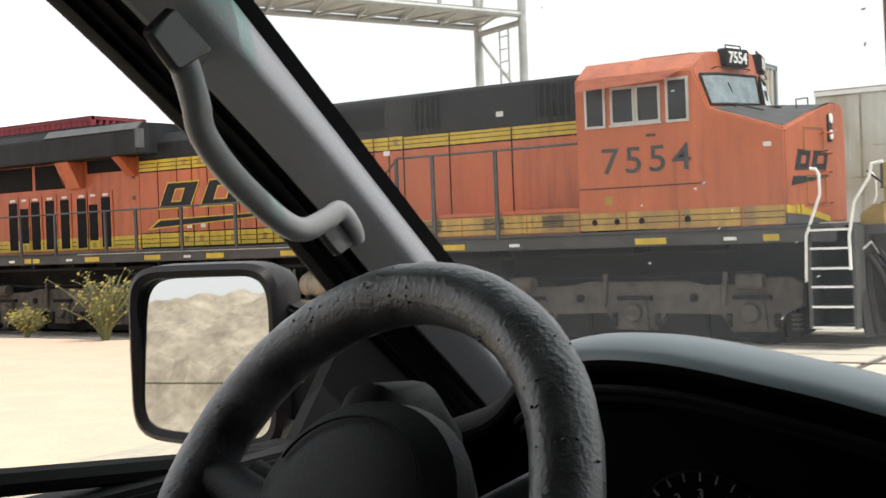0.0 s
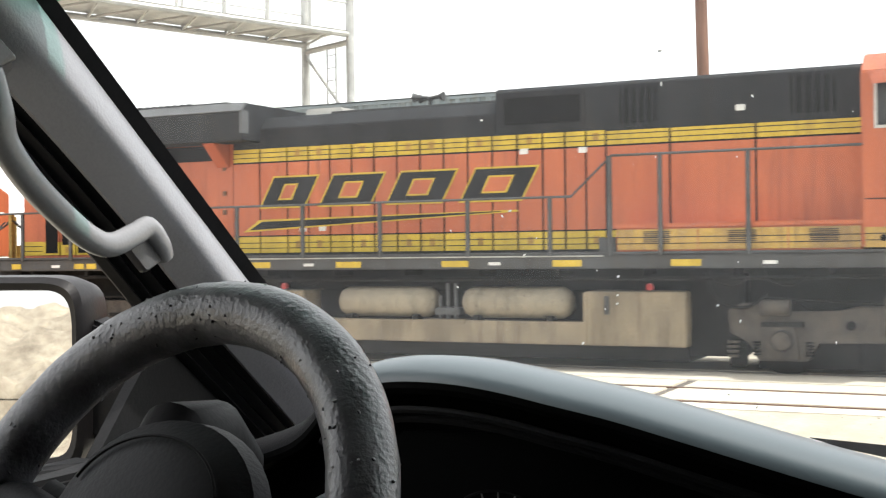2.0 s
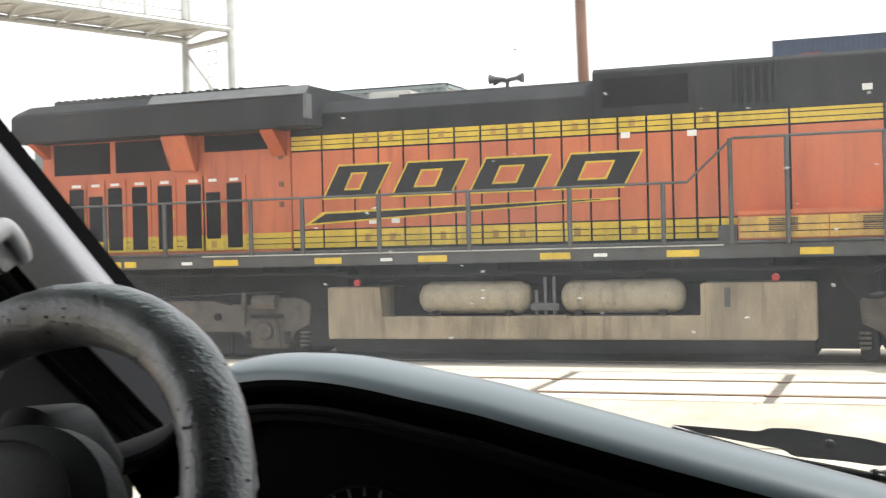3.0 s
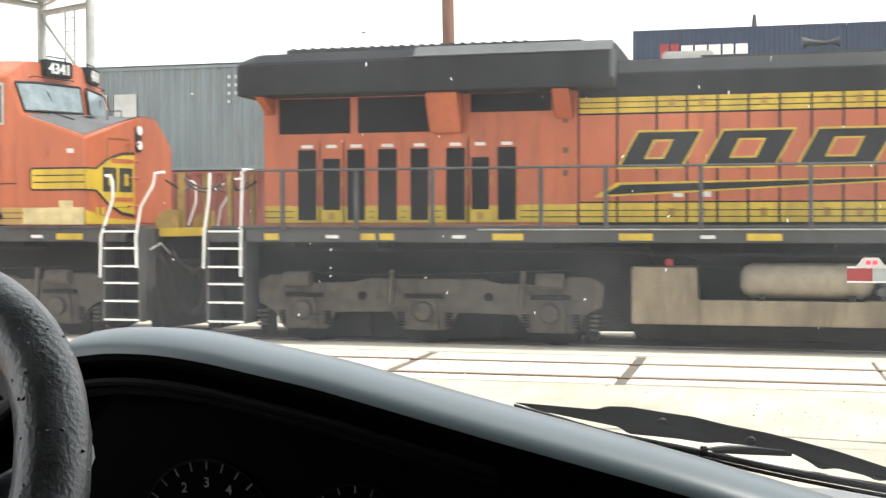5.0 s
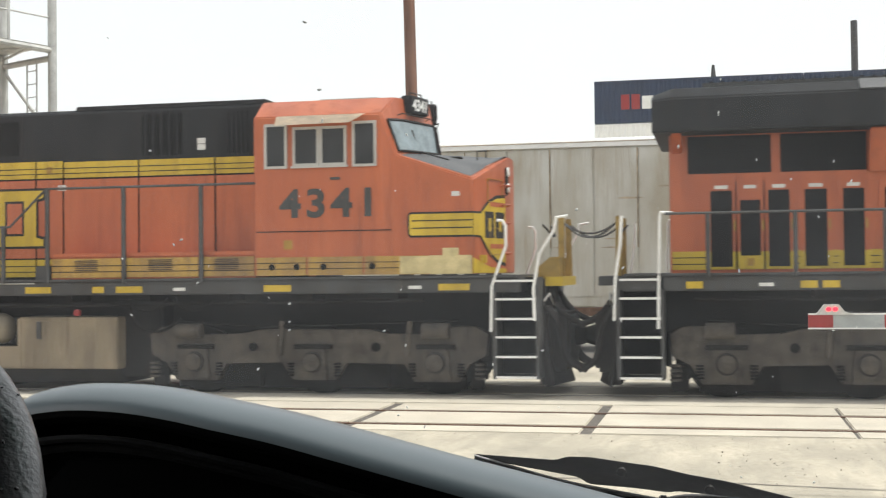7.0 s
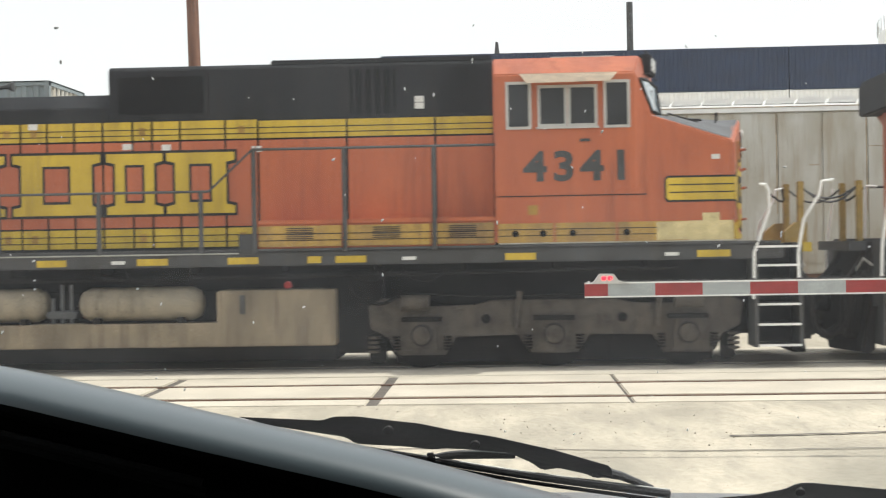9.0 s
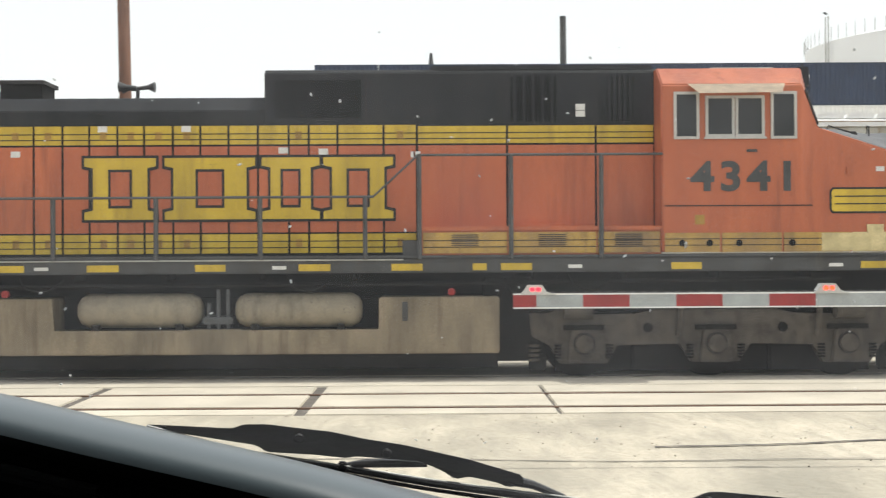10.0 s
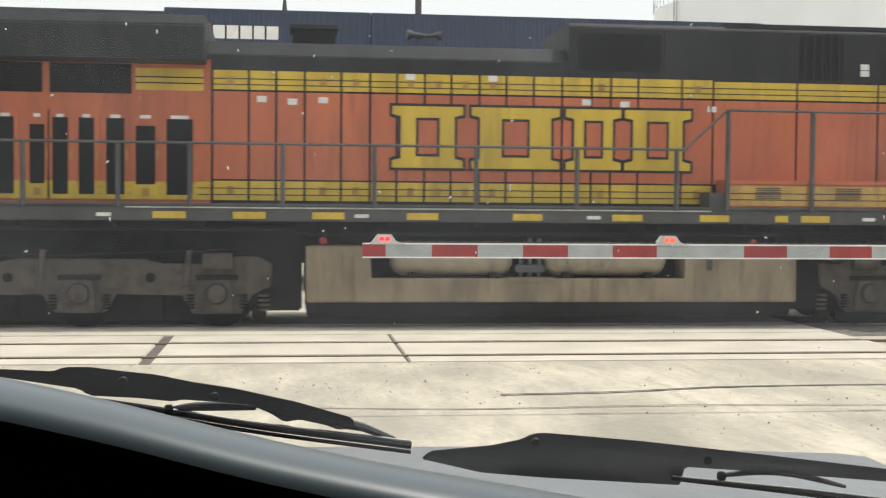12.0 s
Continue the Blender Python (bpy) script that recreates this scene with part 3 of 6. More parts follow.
        part("marker_rail", tube([(-0.2, 0, 0.12), (-0.2, 0, 0.20), (0.2, 0, 0.20), (0.2, 0, 0.12)], 0.012, 5), SEAM, nb)
    part("number", lettering(s["number"], 0.60, 0.004, 1.22, 0.03 if s["kind"] == "block" else 0.004), SILL, e, "dark road number on the cab side", m=pose(-2.63, -1.537, 2.76, 90, 0, 0) @ Matrix.Diagonal((1.12, 0.98, 1, 1)))
    part("roof_hatch", bx(-3.0, -2.0, -0.9, 0.9, 4.55, 4.64), GALV if s["kind"] != "wedge" else TANK, e, bevel=0.03)
    hl = part("headlight", bx(-0.135, -0.075, -0.42, -0.22, 3.08, 3.52), SEAM, e, bevel=0.02)
    for z in (3.20, 3.45):
        part("lamp", tube([(-0.08, -0.32, z), (-0.055, -0.32, z)], 0.075, 12), WHITE, hl)
    # nose door outline, latches and grab irons on the sloping front
    for y0, y1, z0, z1 in ((-1.05, -0.55, 2.95, 3.30), (-1.0, -0.52, 2.15, 2.55)):
        ring = on_front([(y0, z0), (y0, z1), (y1, z1), (y1, z0), (y0, z0)], 0.012)
        part("nose_door_seam", tube(ring, 0.008, 4), mat_latch, e)
    for z in (2.15, 2.62, 2.90, 3.20):
        part("grab_iron", tube(on_front([(-0.62, z)], 0.0) + on_front([(-0.62, z + 0.02), (-0.40, z + 0.02)], 0.08) + on_front([(-0.40, z)], 0.0), 0.013, 5), ORANGE, e)
    for y in (-1.32, -1.20):
        plate("lamp_socket", [(y, 2.02), (y + 0.06, 2.02), (y + 0.06, 2.14), (y, 2.14)], YELLOW, e, 0.03)
    if s["kind"] == "block":
        y = 1.537
        bm = prism([(-1.40, 2.46), (-1.36, 2.41), (-0.395, 2.41), (-0.395, 2.79), (-1.36, 2.79), (-1.40, 2.74)], -y - 0.004, -y + 0.004)
        st = part("nose_stripe", bm, SEAM, e)
        part("stripe_fill", prism([(-1.37, 2.47), (-1.34, 2.44), (-0.395, 2.44), (-0.395, 2.76), (-1.34, 2.76), (-1.37, 2.73)], -y - 0.008, -y), YELLOW, st)
        for z in (2.54, 2.65):
            part("stripe_line", bx(-1.33, -0.40, -y - 0.011, -y, z, z + 0.018), SEAM, st)
        em = plate("nose_emblem", [(-1.53, 2.41), (-1.30, 2.40), (-1.05, 2.18), (-0.74, 2.02), (-0.45, 1.97), (-0.45, 3.08), (-0.74, 3.06), (-1.05, 2.96), (-1.30, 2.79), (-1.53, 2.79)], SEAM, e, 0.008, "yellow nose emblem edged in black")
        plate("emblem_fill", [(-1.53, 2.44), (-1.28, 2.43), (-1.04, 2.22), (-0.74, 2.07), (-0.45, 2.02), (-0.45, 3.03), (-0.74, 3.01), (-1.04, 2.92), (-1.28, 2.76), (-1.53, 2.76)], YELLOW, em, 0.012)
        for y0, y1 in ((-1.16, -0.86), (-0.80, -0.50)):
            plate("emblem_block", [(y0, 2.40), (y1, 2.40), (y1, 2.80), (y0, 2.80)], SEAM, em, 0.016)
            plate("emblem_slot", [(y0 + 0.12, 2.50), (y1 - 0.10, 2.50), (y1 - 0.10, 2.70), (y0 + 0.12, 2.70)], YELLOW, em, 0.020)
        for z in (2.24, 2.88):
            plate("emblem_bar", [(-0.98, z), (-0.48, z), (-0.48, z + 0.07), (-0.98, z + 0.07)], ORANGE, em, 0.016)
        plate("nose_band", [(-1.53, 1.87), (-0.43, 1.87), (-0.43, 1.93), (-1.0, 1.96), (-1.53, 2.10)], YELLOW, e)
        part("worn_patch", bx(-1.52, -0.43, -1.5515, -1.545, 1.87, 2.13), FADED, e, "worn cream patch on the skirt")
        part("worn_patch", bx(-0.86, -0.62, -1.553, -1.53, 2.13, 2.25), FADED, e)
    else:
        em = plate("nose_emblem", [(-1.40, 2.42), (-0.44, 2.55), (-0.44, 2.58), (-1.34, 2.56)], BLACK, e, 0.010, "black slanted nose emblem")
        for y0, y1 in ((-1.30, -0.96), (-0.88, -0.50)):
            plate("emblem_block", [(y0, 2.66), (y1, 2.66), (y1 + 0.08, 2.96), (y0 + 0.10, 2.96)], BLACK, em)
            plate("emblem_slot", [(y0 + 0.14, 2.75), (y1 - 0.08, 2.75), (y1 - 0.05, 2.87), (y0 + 0.18, 2.87)], ORANGE, em, 0.014)
        plate("nose_band", [(-1.53, 2.02), (-1.0, 1.98), (-0.43, 1.86), (-0.43, 1.95), (-1.0, 2.08), (-1.53, 2.14)], YELLOW, e)
        plate("nose_skirt", [(-1.53, 1.86), (-0.43, 1.86), (-0.43, 1.87), (-1.0, 1.97), (-1.53, 2.01)], SILL, e, 0.006)


def long_hood(e, s):
    """Engine hood, its doors, bands, vents, and the radiator section behind it."""
    dx, seams = s["dx"], s["seams"]
    x_r, x_s = -14.2 + dx, s["step"]        # radiator front edge, hood step
    H = 0.93
    for nm, x0, x1, zt in (("hood", x_r - 0.6, x_s, s["hood_z"]), ("hood_end", x_s, -3.8, s["step_z"])):
        c = 0.22 if nm == "hood" else 0.06
        bm = prism([(-H, 1.8), (-H, zt - c), (-H + c, zt), (H - c, zt), (H, zt - c), (H, 1.8)], x0, x1, axis="x")
        part(nm, bm, BLACK, e, bevel=0.012)
    if s["kind"] == "block":
        part("hood_cap", bx(-7.20, -3.86, -0.90, 0.90, 4.60, 4.685), BLACK, e, bevel=0.02)
    for sd in (-1, 1):
        y0, y1 = sorted((sd * (H + 0.002), sd * (H + 0.030)))
        ys, ye = sorted((sd * (H + 0.026), sd * (H + 0.036)))
        for a, b in zip(seams, seams[1:]):
            wide = b - a > 0.8
            g = 0.018
            part("hood_door", bx(a + g, b - g, y0, y1, 2.19, 3.48), ORANGE, e)
            zy = s["yz"] + (0.0 if not wide else -0.02)
            part("upper_band", bx(a + g, b - g, y0, y1, 3.51, zy), YELLOW, e)
            bm = bmesh.new()
            for z in (3.575, 3.66):
                bx(a + g, b - g, ys, ye, z, z + 0.014, bm)
            part("pinstripe", bm, SEAM, e)
            if a < s["rail_up"] - 0.2:
                part("lower_band", bx(a + g, b - g, y0, y1, 1.88, 2.165), YELLOW, e)
                bm = bmesh.new()
                for z in (1.955, 2.05):
                    bx(a + g, b - g, ys, ye, z, z + 0.014, bm)
                part("pinstripe", bm, SEAM, e)
            if not wide:
                hm = bmesh.new()
                for z in (2.35, 3.3):
                    bx(b - g - 0.035, b - g - 0.005, ys, ye, z, z + 0.09, hm)
                part("hinge", hm, ORANGE, e)
            if not wide and random.random() < 0.45:
                bm = bx((a + b) / 2 - 0.05, (a + b) / 2 + 0.05, ys, ye, 1.97, 2.09)
                bx((a + b) / 2 - 0.05, (a + b) / 2 + 0.05, ys, ye, 3.58, 3.70, bm)
                part("latch", bm, mat_latch, e)
        ub = s["rail_up"] + 0.05
        box = part("battery_box", bx(ub, -3.84, *sorted((sd * 0.94, sd * 1.47)), 1.83, 2.19), ORANGE, e, "raised battery box under the walkway", bevel=0.01)
        part("box_step", bx(ub - 0.28, ub - 0.01, *sorted((sd * 1.0, sd * 1.47)), 1.83, 2.05), SILL, box)
        part("box_top", bx(ub, -3.84, *sorted((sd * 0.97, sd * 1.49)), 2.19, 2.25), ORANGE, box)
        cuts = [ub + 0.01, ub + 1.25, ub + 2.55, -3.85]
        for a, b in zip(cuts, cuts[1:]):
            part("box_door", bx(a + 0.01, b - 0.01, *sorted((sd * 1.47, sd * 1.485)), 1.86, 2.165), DUSTYYELLOW, box)
            bm = bmesh.new()
            for z in (1.945, 2.04):
                bx(a + 0.01, b - 0.01, *sorted((sd * 1.48, sd * 1.489)), z, z + 0.013, bm)
            part("pinstripe", bm, SEAM, box)
            xx = (a + b) / 2
            bm = bmesh.new()
            for k in range(6):
                bx(xx - 0.2, xx + 0.2, *sorted((sd * 1.48, sd * 1.497)), 1.97 + k * 0.03, 1.984 + k * 0.03, bm)
            part("louvre", bm, TRUCK, box)
        for x0, x1 in s["vents"]:
            v = part("dynamic_vent", bx(x0, x1, *sorted((sd * H, sd * (H + 0.012))), 3.84, s["step_z"] - 0.12), GRILLE, e)
            for k in range(5):
                x = x0 + (x1 - x0) * (k + 0.5) / 5
                part("slat", bx(x - 0.018, x + 0.018, *sorted((sd * H, sd * (H + 0.03))), 3.84, s["step_z"] - 0.12), BLACK, v)
        part("filter_screen", bx(s["step"] + 0.15, s["step"] + 1.45, *sorted((sd * H, sd * (H + 0.010))), 3.90, s["step_z"] - 0.16), GRILLE, e)
        part("screen_frame", bx(s["step"] + 1.50, s["step"] + 1.53, *sorted((sd * H, sd * (H + 0.016))), 3.86, s["step_z"] - 0.08), SEAM, e)
        for x, z in s["decals"]:
            part("decal", bx(x - 0.07, x + 0.07, ys, ye, z, z + 0.09), DECAL, e)
    # radiator section
    x0 = -19.85 + dx * 0.0
    part("radiator_body", bx(x0, seams[0] - 0.012, -H - 0.004, H + 0.004, 1.8, 3.95), ORANGE, e, bevel=0.01)
    def wing(x, low, drop):
        h = [(1.50, 3.86), (1.50, 4.37 - low), (1.34, 4.53 - drop), (0.9, 4.53 - drop)]
        return [(x, -y, z) for y, z in h] + [(x, y, z) for y, z in h[::-1]]
    rear = x0 - 0.22
    bm = loft([wing(rear, 0.05, 0.12), wing(rear + 0.30, 0.02, 0.02), wing(x_r, 0.0, 0.0)], closed=True)
    part("radiator_wing", bm, BLACK, e, "overhanging black radiator hood", bevel=0.02)
    part("radiator_screen", bx(x0 + 0.5, x_r - 0.5, -1.2, 1.2, 4.50, 4.59), SILL, e)
    for k in range(24):
        if s["kind"] == "wedge":
            x = x0 + 0.6 + k * 0.16
            part("screen_rib", bx(x, x + 0.05, -1.25, 1.25, 4.58, 4.602), BLACK, e)
    for sd in (-1, 1):
        y0, y1 = sorted((sd * (H + 0.006), sd * (H + 0.02)))
        wedge = ((-19.58, -18.39, 3.29, 3.84), (-18.26, -17.07, 3.29, 3.84), (-16.44, -15.19, 3.57, 3.85))
        block = ((-19.70, -18.62, 3.42, 3.85), (-18.52, -17.44, 3.42, 3.85), (-17.34, -16.18, 3.42, 3.85))
        for a, b, z0, z1 in wedge if s["kind"] == "wedge" else block:
            if a > x0:
                w = part("radiator_grille", bx(a, b, y0, y1, z0, z1), GRILLE, e)
                for k in range(6):
                    z = z0 + (z1 - z0) * (k + 0.5) / 6
                    part("slat", bx(a, b, *sorted((sd * (H + 0.01), sd * (H + 0.026))), z - 0.012, z + 0.012), GRILLE, w)
        if s["kind"] == "wedge":
            part("duct_box", prism([(sd * H, 3.26), (sd * (H + 0.14), 3.26), (sd * (H + 0.20), 3.42), (sd * (H + 0.46), 3.85), (sd * H, 3.85)], -17.06, -16.56, axis="x"), ORANGE, e, bevel=0.02)
            part("wing_gusset", prism([(sd * H, 3.44), (sd * (H + 0.05), 3.44), (sd * (H + 0.50), 3.85), (sd * H, 3.85)], -15.12, -14.86, axis="x"), ORANGE, e, bevel=0.01)
            part("wing_gusset", prism([(sd * H, 3.60), (sd * (H + 0.04), 3.60), (sd * (H + 0.50), 3.85), (sd * H, 3.85)], -19.80, -19.66, axis="x"), ORANGE, e, bevel=0.01)
            for z in (2.62, 2.96, 3.42):
                part("fastener", bx(-15.02, -14.94, *sorted((sd * H, sd * (H + 0.022))), z - 0.04, z + 0.05), RUST, e)
        for a, b, z0, z1 in s["louvres"] or ((-19.26, -18.95, 1.92, 3.03), (-18.84, -18.55, 2.08, 2.89), (-18.44, -18.14, 1.92, 3.03), (-17.93, -17.62, 1.92, 3.03), (-17.4, -17.11, 1.92, 3.03), (-16.83, -16.53, 1.92, 3.03), (-16.43, -16.15, 2.08, 2.88), (-16.02, -15.73, 1.92, 3.03)):
            d = part("louvred_door", bx(a - 0.075, b + 0.075, *sorted((sd * H, sd * (H + 0.025))), 1.88, 3.16), ORANGE, e, bevel=0.006)
            lou = part("louvre", bx(a, b, *sorted((sd * (H + 0.02), sd * (H + 0.032))), z0, z1), GRILLE, d)
            part("lower_band", bx(a - 0.073, b + 0.073, *sorted((sd * (H + 0.02), sd * (H + 0.029))), 1.885, 2.14), YELLOW, d)
            if z0 > 2.0:
                part("latch", bx((a + b) / 2 - 0.05, (a + b) / 2 + 0.05, *sorted((sd * (H + 0.02), sd * (H + 0.036))), 1.93, 2.04), mat_latch, d)
            part("door_handle", bx(b + 0.02, b + 0.045, *sorted((sd * (H + 0.02), sd * (H + 0.04))), 2.45, 2.60), mat_latch, d)
            part("label_plate", bx(a + 0.06, b - 0.06, *sorted((sd * (H + 0.02), sd * (H + 0.03))), 3.06, 3.11), DECAL, d)
        part("lower_band", bx(x0 + 0.03, seams[0] - 0.03, y0, y1, 1.88, 2.15), YELLOW, e)
        bm = bmesh.new()
        for z in (1.955, 2.05):
            bx(x0 + 0.03, seams[0] - 0.03, *sorted((sd * (H + 0.01), sd * (H + 0.0235))), z, z + 0.014, bm)
        part("pinstripe", bm, SEAM, e)
        if s["kind"] == "block":
            part("upper_band", bx(-16.12, x_r - 0.05, y0, y1, 3.48, 3.80), YELLOW, e)
            bm = bmesh.new()
            for z in (3.575, 3.66):
                bx(-16.12, x_r - 0.05, *sorted((sd * (H + 0.014), sd * (H + 0.030))), z, z + 0.018, bm)
            part("pinstripe", bm, SEAM, e)
    # roof fittings
    if s["kind"] == "wedge":
        for sd in (-1, 1):
            part("wing_plate", prism([(sd * 1.512, 4.385), (sd * 1.345, 4.542), (sd * 1.30, 4.536), (sd * 1.47, 4.37)], -17.2, x_r - 0.01, axis="x"), ROOFGREY, e, "grey plate along the radiator hood")
            part("wing_end_strip", bx(x_r - 0.05, x_r + 0.008, *sorted((sd * 1.30, sd * 1.506)), 3.99, 4.39), ROOFGREY, e)
        part("fan_cover", bx(-16.9, -15.6, -0.7, 0.7, 4.57, 4.66), BLACK, e, bevel=0.03)
        part("exhaust_stack", bx(-13.58, -12.82, -0.4, 0.4, s["hood_z"] - 0.02, s["hood_z"] + 0.15), FRAME, e, bevel=0.03)
        part("roof_lip", bx(x_s - 3.4, x_s, -0.45, 0.45, s["hood_z"] - 0.01, s["hood_z"] + 0.07), SILL, e)
        hx = -11.25
    else:
        st = part("exhaust_stack", bx(-13.85, -13.2, -0.34, 0.34, s["hood_z"] - 0.02, s["hood_z"] + 0.32), UNDER, e, "square sooty exhaust stack", bevel=0.03)
        part("stack_rim", bx(-13.89, -13.16, -0.38, 0.38, s["hood_z"] + 0.27, s["hood_z"] + 0.33), SEAM, st)
        hx = -11.8
    hz = s["hood_z"] + 0.24
    horn = part("air_horn", tube([(hx, 0, s["hood_z"] - 0.02), (hx, 0, hz)], 0.03, 6), SILL, e)
    for d, y in ((-1, -0.1), (1, 0.0), (-1, 0.12)):
        part("trumpet", tube([(hx, y, hz), (hx + d * 0.16, y, hz + 0.02), (hx + d * 0.27, y, hz + 0.02)], [0.03, 0.035, 0.085], 10), SILL, horn)


def emblem(e, s):
    """The side emblem, as plain shapes in its colours."""
    y = -0.972
    if s["kind"] == "wedge":
        em = part("side_emblem", prism([(-14.55, 2.25), (-9.2, 2.50), (-9.2, 2.53), (-14.2, 2.47)], y - 0.004, y), YELLOW, e, "black wedge emblem edged in yellow")
        part("wedge_fill", prism([(-14.42, 2.285), (-9.5, 2.505), (-9.5, 2.515), (-14.15, 2.435)], y - 0.009, y), BLACK, em)
        for x0, x1 in ((-14.16, -12.98), (-12.93, -11.66), (-11.60, -10.30), (-10.22, -8.87)):
            lean = lambda a, b, d: [(a - d + 0.28 * (z - 2.70) / 0.51, z) for z in (2.70 - d, 3.21 + d)] + [(b + d - 0.28 + 0.28 * (z - 2.70) / 0.51, z) for z in (3.21 + d, 2.70 - d)]
            part("emblem_edge", prism(lean(x0, x1, 0.030), y - 0.004, y), YELLOW, em)
            part("emblem_block", prism(lean(x0, x1, 0.0), y - 0.008, y), BLACK, em)
            slot = [(x0 + 0.40, 2.84), (x1 - 0.56, 2.84), (x1 - 0.43, 3.07), (x0 + 0.53, 3.07)]
            part("emblem_slot", prism([(a + k, b + q) for (a, b), k, q in zip(slot, (-0.04, 0.03, 0.04, -0.03), (-0.028, -0.028, 0.028, 0.028))], y - 0.011, y), YELLOW, em)
            part("emblem_slot", prism(slot, y - 0.014, y), ORANGE, em)
    else:
        em = part("side_emblem", bx(-12.0, -8.1, y - 0.002, y, 2.360, 2.375), SEAM, e, "four yellow blocks edged in black")
        for x0, x1 in ((-12.37, -11.30), (-11.17, -9.82), (-9.72, -8.86), (-8.80, -7.76)):
            def slab(d):
                a, b, f = x0 - d, x1 + d, 0.13
                return [(a, 2.39 - d), (b, 2.39 - d), (b, 2.50 + d), (b - f, 2.53 + d), (b - f, 3.16 - d), (b, 3.19 - d), (b, 3.31 + d), (a, 3.31 + d), (a, 3.19 - d), (a + f, 3.16 - d), (a + f, 2.53 + d), (a, 2.50 + d)]
            part("emblem_edge", prism(slab(0.04), y - 0.004, y), SEAM, em)
            part("emblem_block", prism(slab(0.0), y - 0.008, y), YELLOW, em)
            xm, h = (x0 + x1) / 2, 0.13 * (x1 - x0)
            part("emblem_slot", bx(xm - h - 0.04, xm + h + 0.04, y - 0.011, y, 2.56, 3.14), SEAM, em)
            part("emblem_slot", bx(xm - h, xm + h, y - 0.014, y, 2.60, 3.10), ORANGE, em)


def running_gear(e, s):
    part("frame_sill", bx(-20.55, 0.30, -1.50, 1.50, 1.58, 1.80), SILL, e, bevel=0.02)
    part("walkway", bx(-20.5, 0.25, -1.54, 1.54, 1.80, 1.835), SILL, e)
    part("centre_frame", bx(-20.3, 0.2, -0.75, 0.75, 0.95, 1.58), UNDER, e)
    for sd in (-1, 1):
        y = 1.505 * sd
        for a, b in s["markers"]:
            part("sill_marker", bx(a, b, y - 0.006, y + 0.006, 1.615, 1.715), YELLOW, e)
        for x in (-18.6, -16.6, -12.95, -9.5, -5.2, -1.4):
            part("sill_plate", bx(x, x + 0.2, y - 0.006, y + 0.006, 1.64, 1.69), DECAL, e)
        for x in np.arange(-19.2, -1.0, 1.35):
            part("sill_bracket", bx(x, x + 0.06, *sorted((sd * 0.8, sd * 1.44)), 1.48, 1.58), UNDER, e)
        part("sill_conduit", tube([(-16.2, 1.52 * sd, 1.775), (-7.6, 1.52 * sd, 1.775)], 0.012, 5), GALV, e)
        part("air_pipe", tube([(-19.5, 1.36 * sd, 1.46), (-14, 1.36 * sd, 1.46), (-13.6, 1.36 * sd, 1.40), (-7, 1.36 * sd, 1.42), (-1.2, 1.36 * sd, 1.47)], 0.035, 6), UNDER, e)
        for x in (-13.2, -9.3, -6.0, -5.2):
            part("hose", tube(smooth_line([(x, 1.42 * sd, 1.55), (x + 0.1, 1.46 * sd, 1.38), (x + 0.4, 1.46 * sd, 1.33), (x + 0.65, 1.42 * sd, 1.5)], 4), 0.018, 5), UNDER, e)
    # fuel tank with its recess and air reservoirs
    ta, tb = s["tank"]
    prof = [(ta, 0.40), (ta, 1.23), (ta + 0.94, 1.23), (ta + 0.94, 0.74), (-7.95, 0.74), (-7.95, 1.23), (tb, 1.23), (tb, 0.40)]
    tank = part("fuel_tank", prism(prof, -1.42, 1.42), TANK, e, bevel=0.02)
    # Underside of the same tank, its deep shade put into a darker colour.
    part("tank_belly_shade", prism([(-1.36, 0.40), (-1.18, 0.16), (1.18, 0.16), (1.36, 0.40)], ta + 0.02, tb - 0.02, axis="x"), UNDER, tank, bevel=0.02)
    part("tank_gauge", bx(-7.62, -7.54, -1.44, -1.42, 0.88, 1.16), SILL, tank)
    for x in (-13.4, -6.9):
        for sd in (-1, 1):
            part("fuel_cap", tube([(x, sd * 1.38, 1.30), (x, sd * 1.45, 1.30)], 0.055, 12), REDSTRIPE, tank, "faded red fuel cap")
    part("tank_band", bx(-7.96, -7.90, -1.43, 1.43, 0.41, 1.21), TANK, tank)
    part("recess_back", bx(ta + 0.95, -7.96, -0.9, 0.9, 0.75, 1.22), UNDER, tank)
    for sd in (-1, 1):
        for x0, x1 in ((-12.40, -10.58), (-10.08, -8.22)):
            a = part("air_reservoir", tube([(x0, 1.15 * sd, 1.04), (x0 + 0.05, 1.15 * sd, 1.04), (x0 + 0.16, 1.15 * sd, 1.04), (x1 - 0.16, 1.15 * sd, 1.04), (x1 - 0.05, 1.15 * sd, 1.04), (x1, 1.15 * sd, 1.04)], [0.12, 0.2, 0.255, 0.255, 0.2, 0.12], 20), RESERVOIR, e, "dusty cylindrical air reservoir")
            for x in (x0 + 0.3, x1 - 0.3):
                part("strap", bx(x - 0.05, x + 0.05, *sorted((sd * 1.2, sd * 1.42)), 0.74, 0.84), UNDER, a)
        part("drain_valve", bx(-10.55, -10.10, *sorted((sd * 1.0, sd * 1.36)), 0.84, 0.95), ROOFGREY, e, bevel=0.02)
        part("valve_bracket", bx(-10.70, -9.96, *sorted((sd * 1.25, sd * 1.44)), 0.70, 0.77), TANK, e, bevel=0.01)
        for x in (-10.46, -10.32, -10.18):
            part("drain_pipe", tube([(x, 1.3 * sd, 0.74), (x, 1.3 * sd, 1.35 - 0.2 * (x < -10.4))], 0.028, 6), ROOFGREY, e)
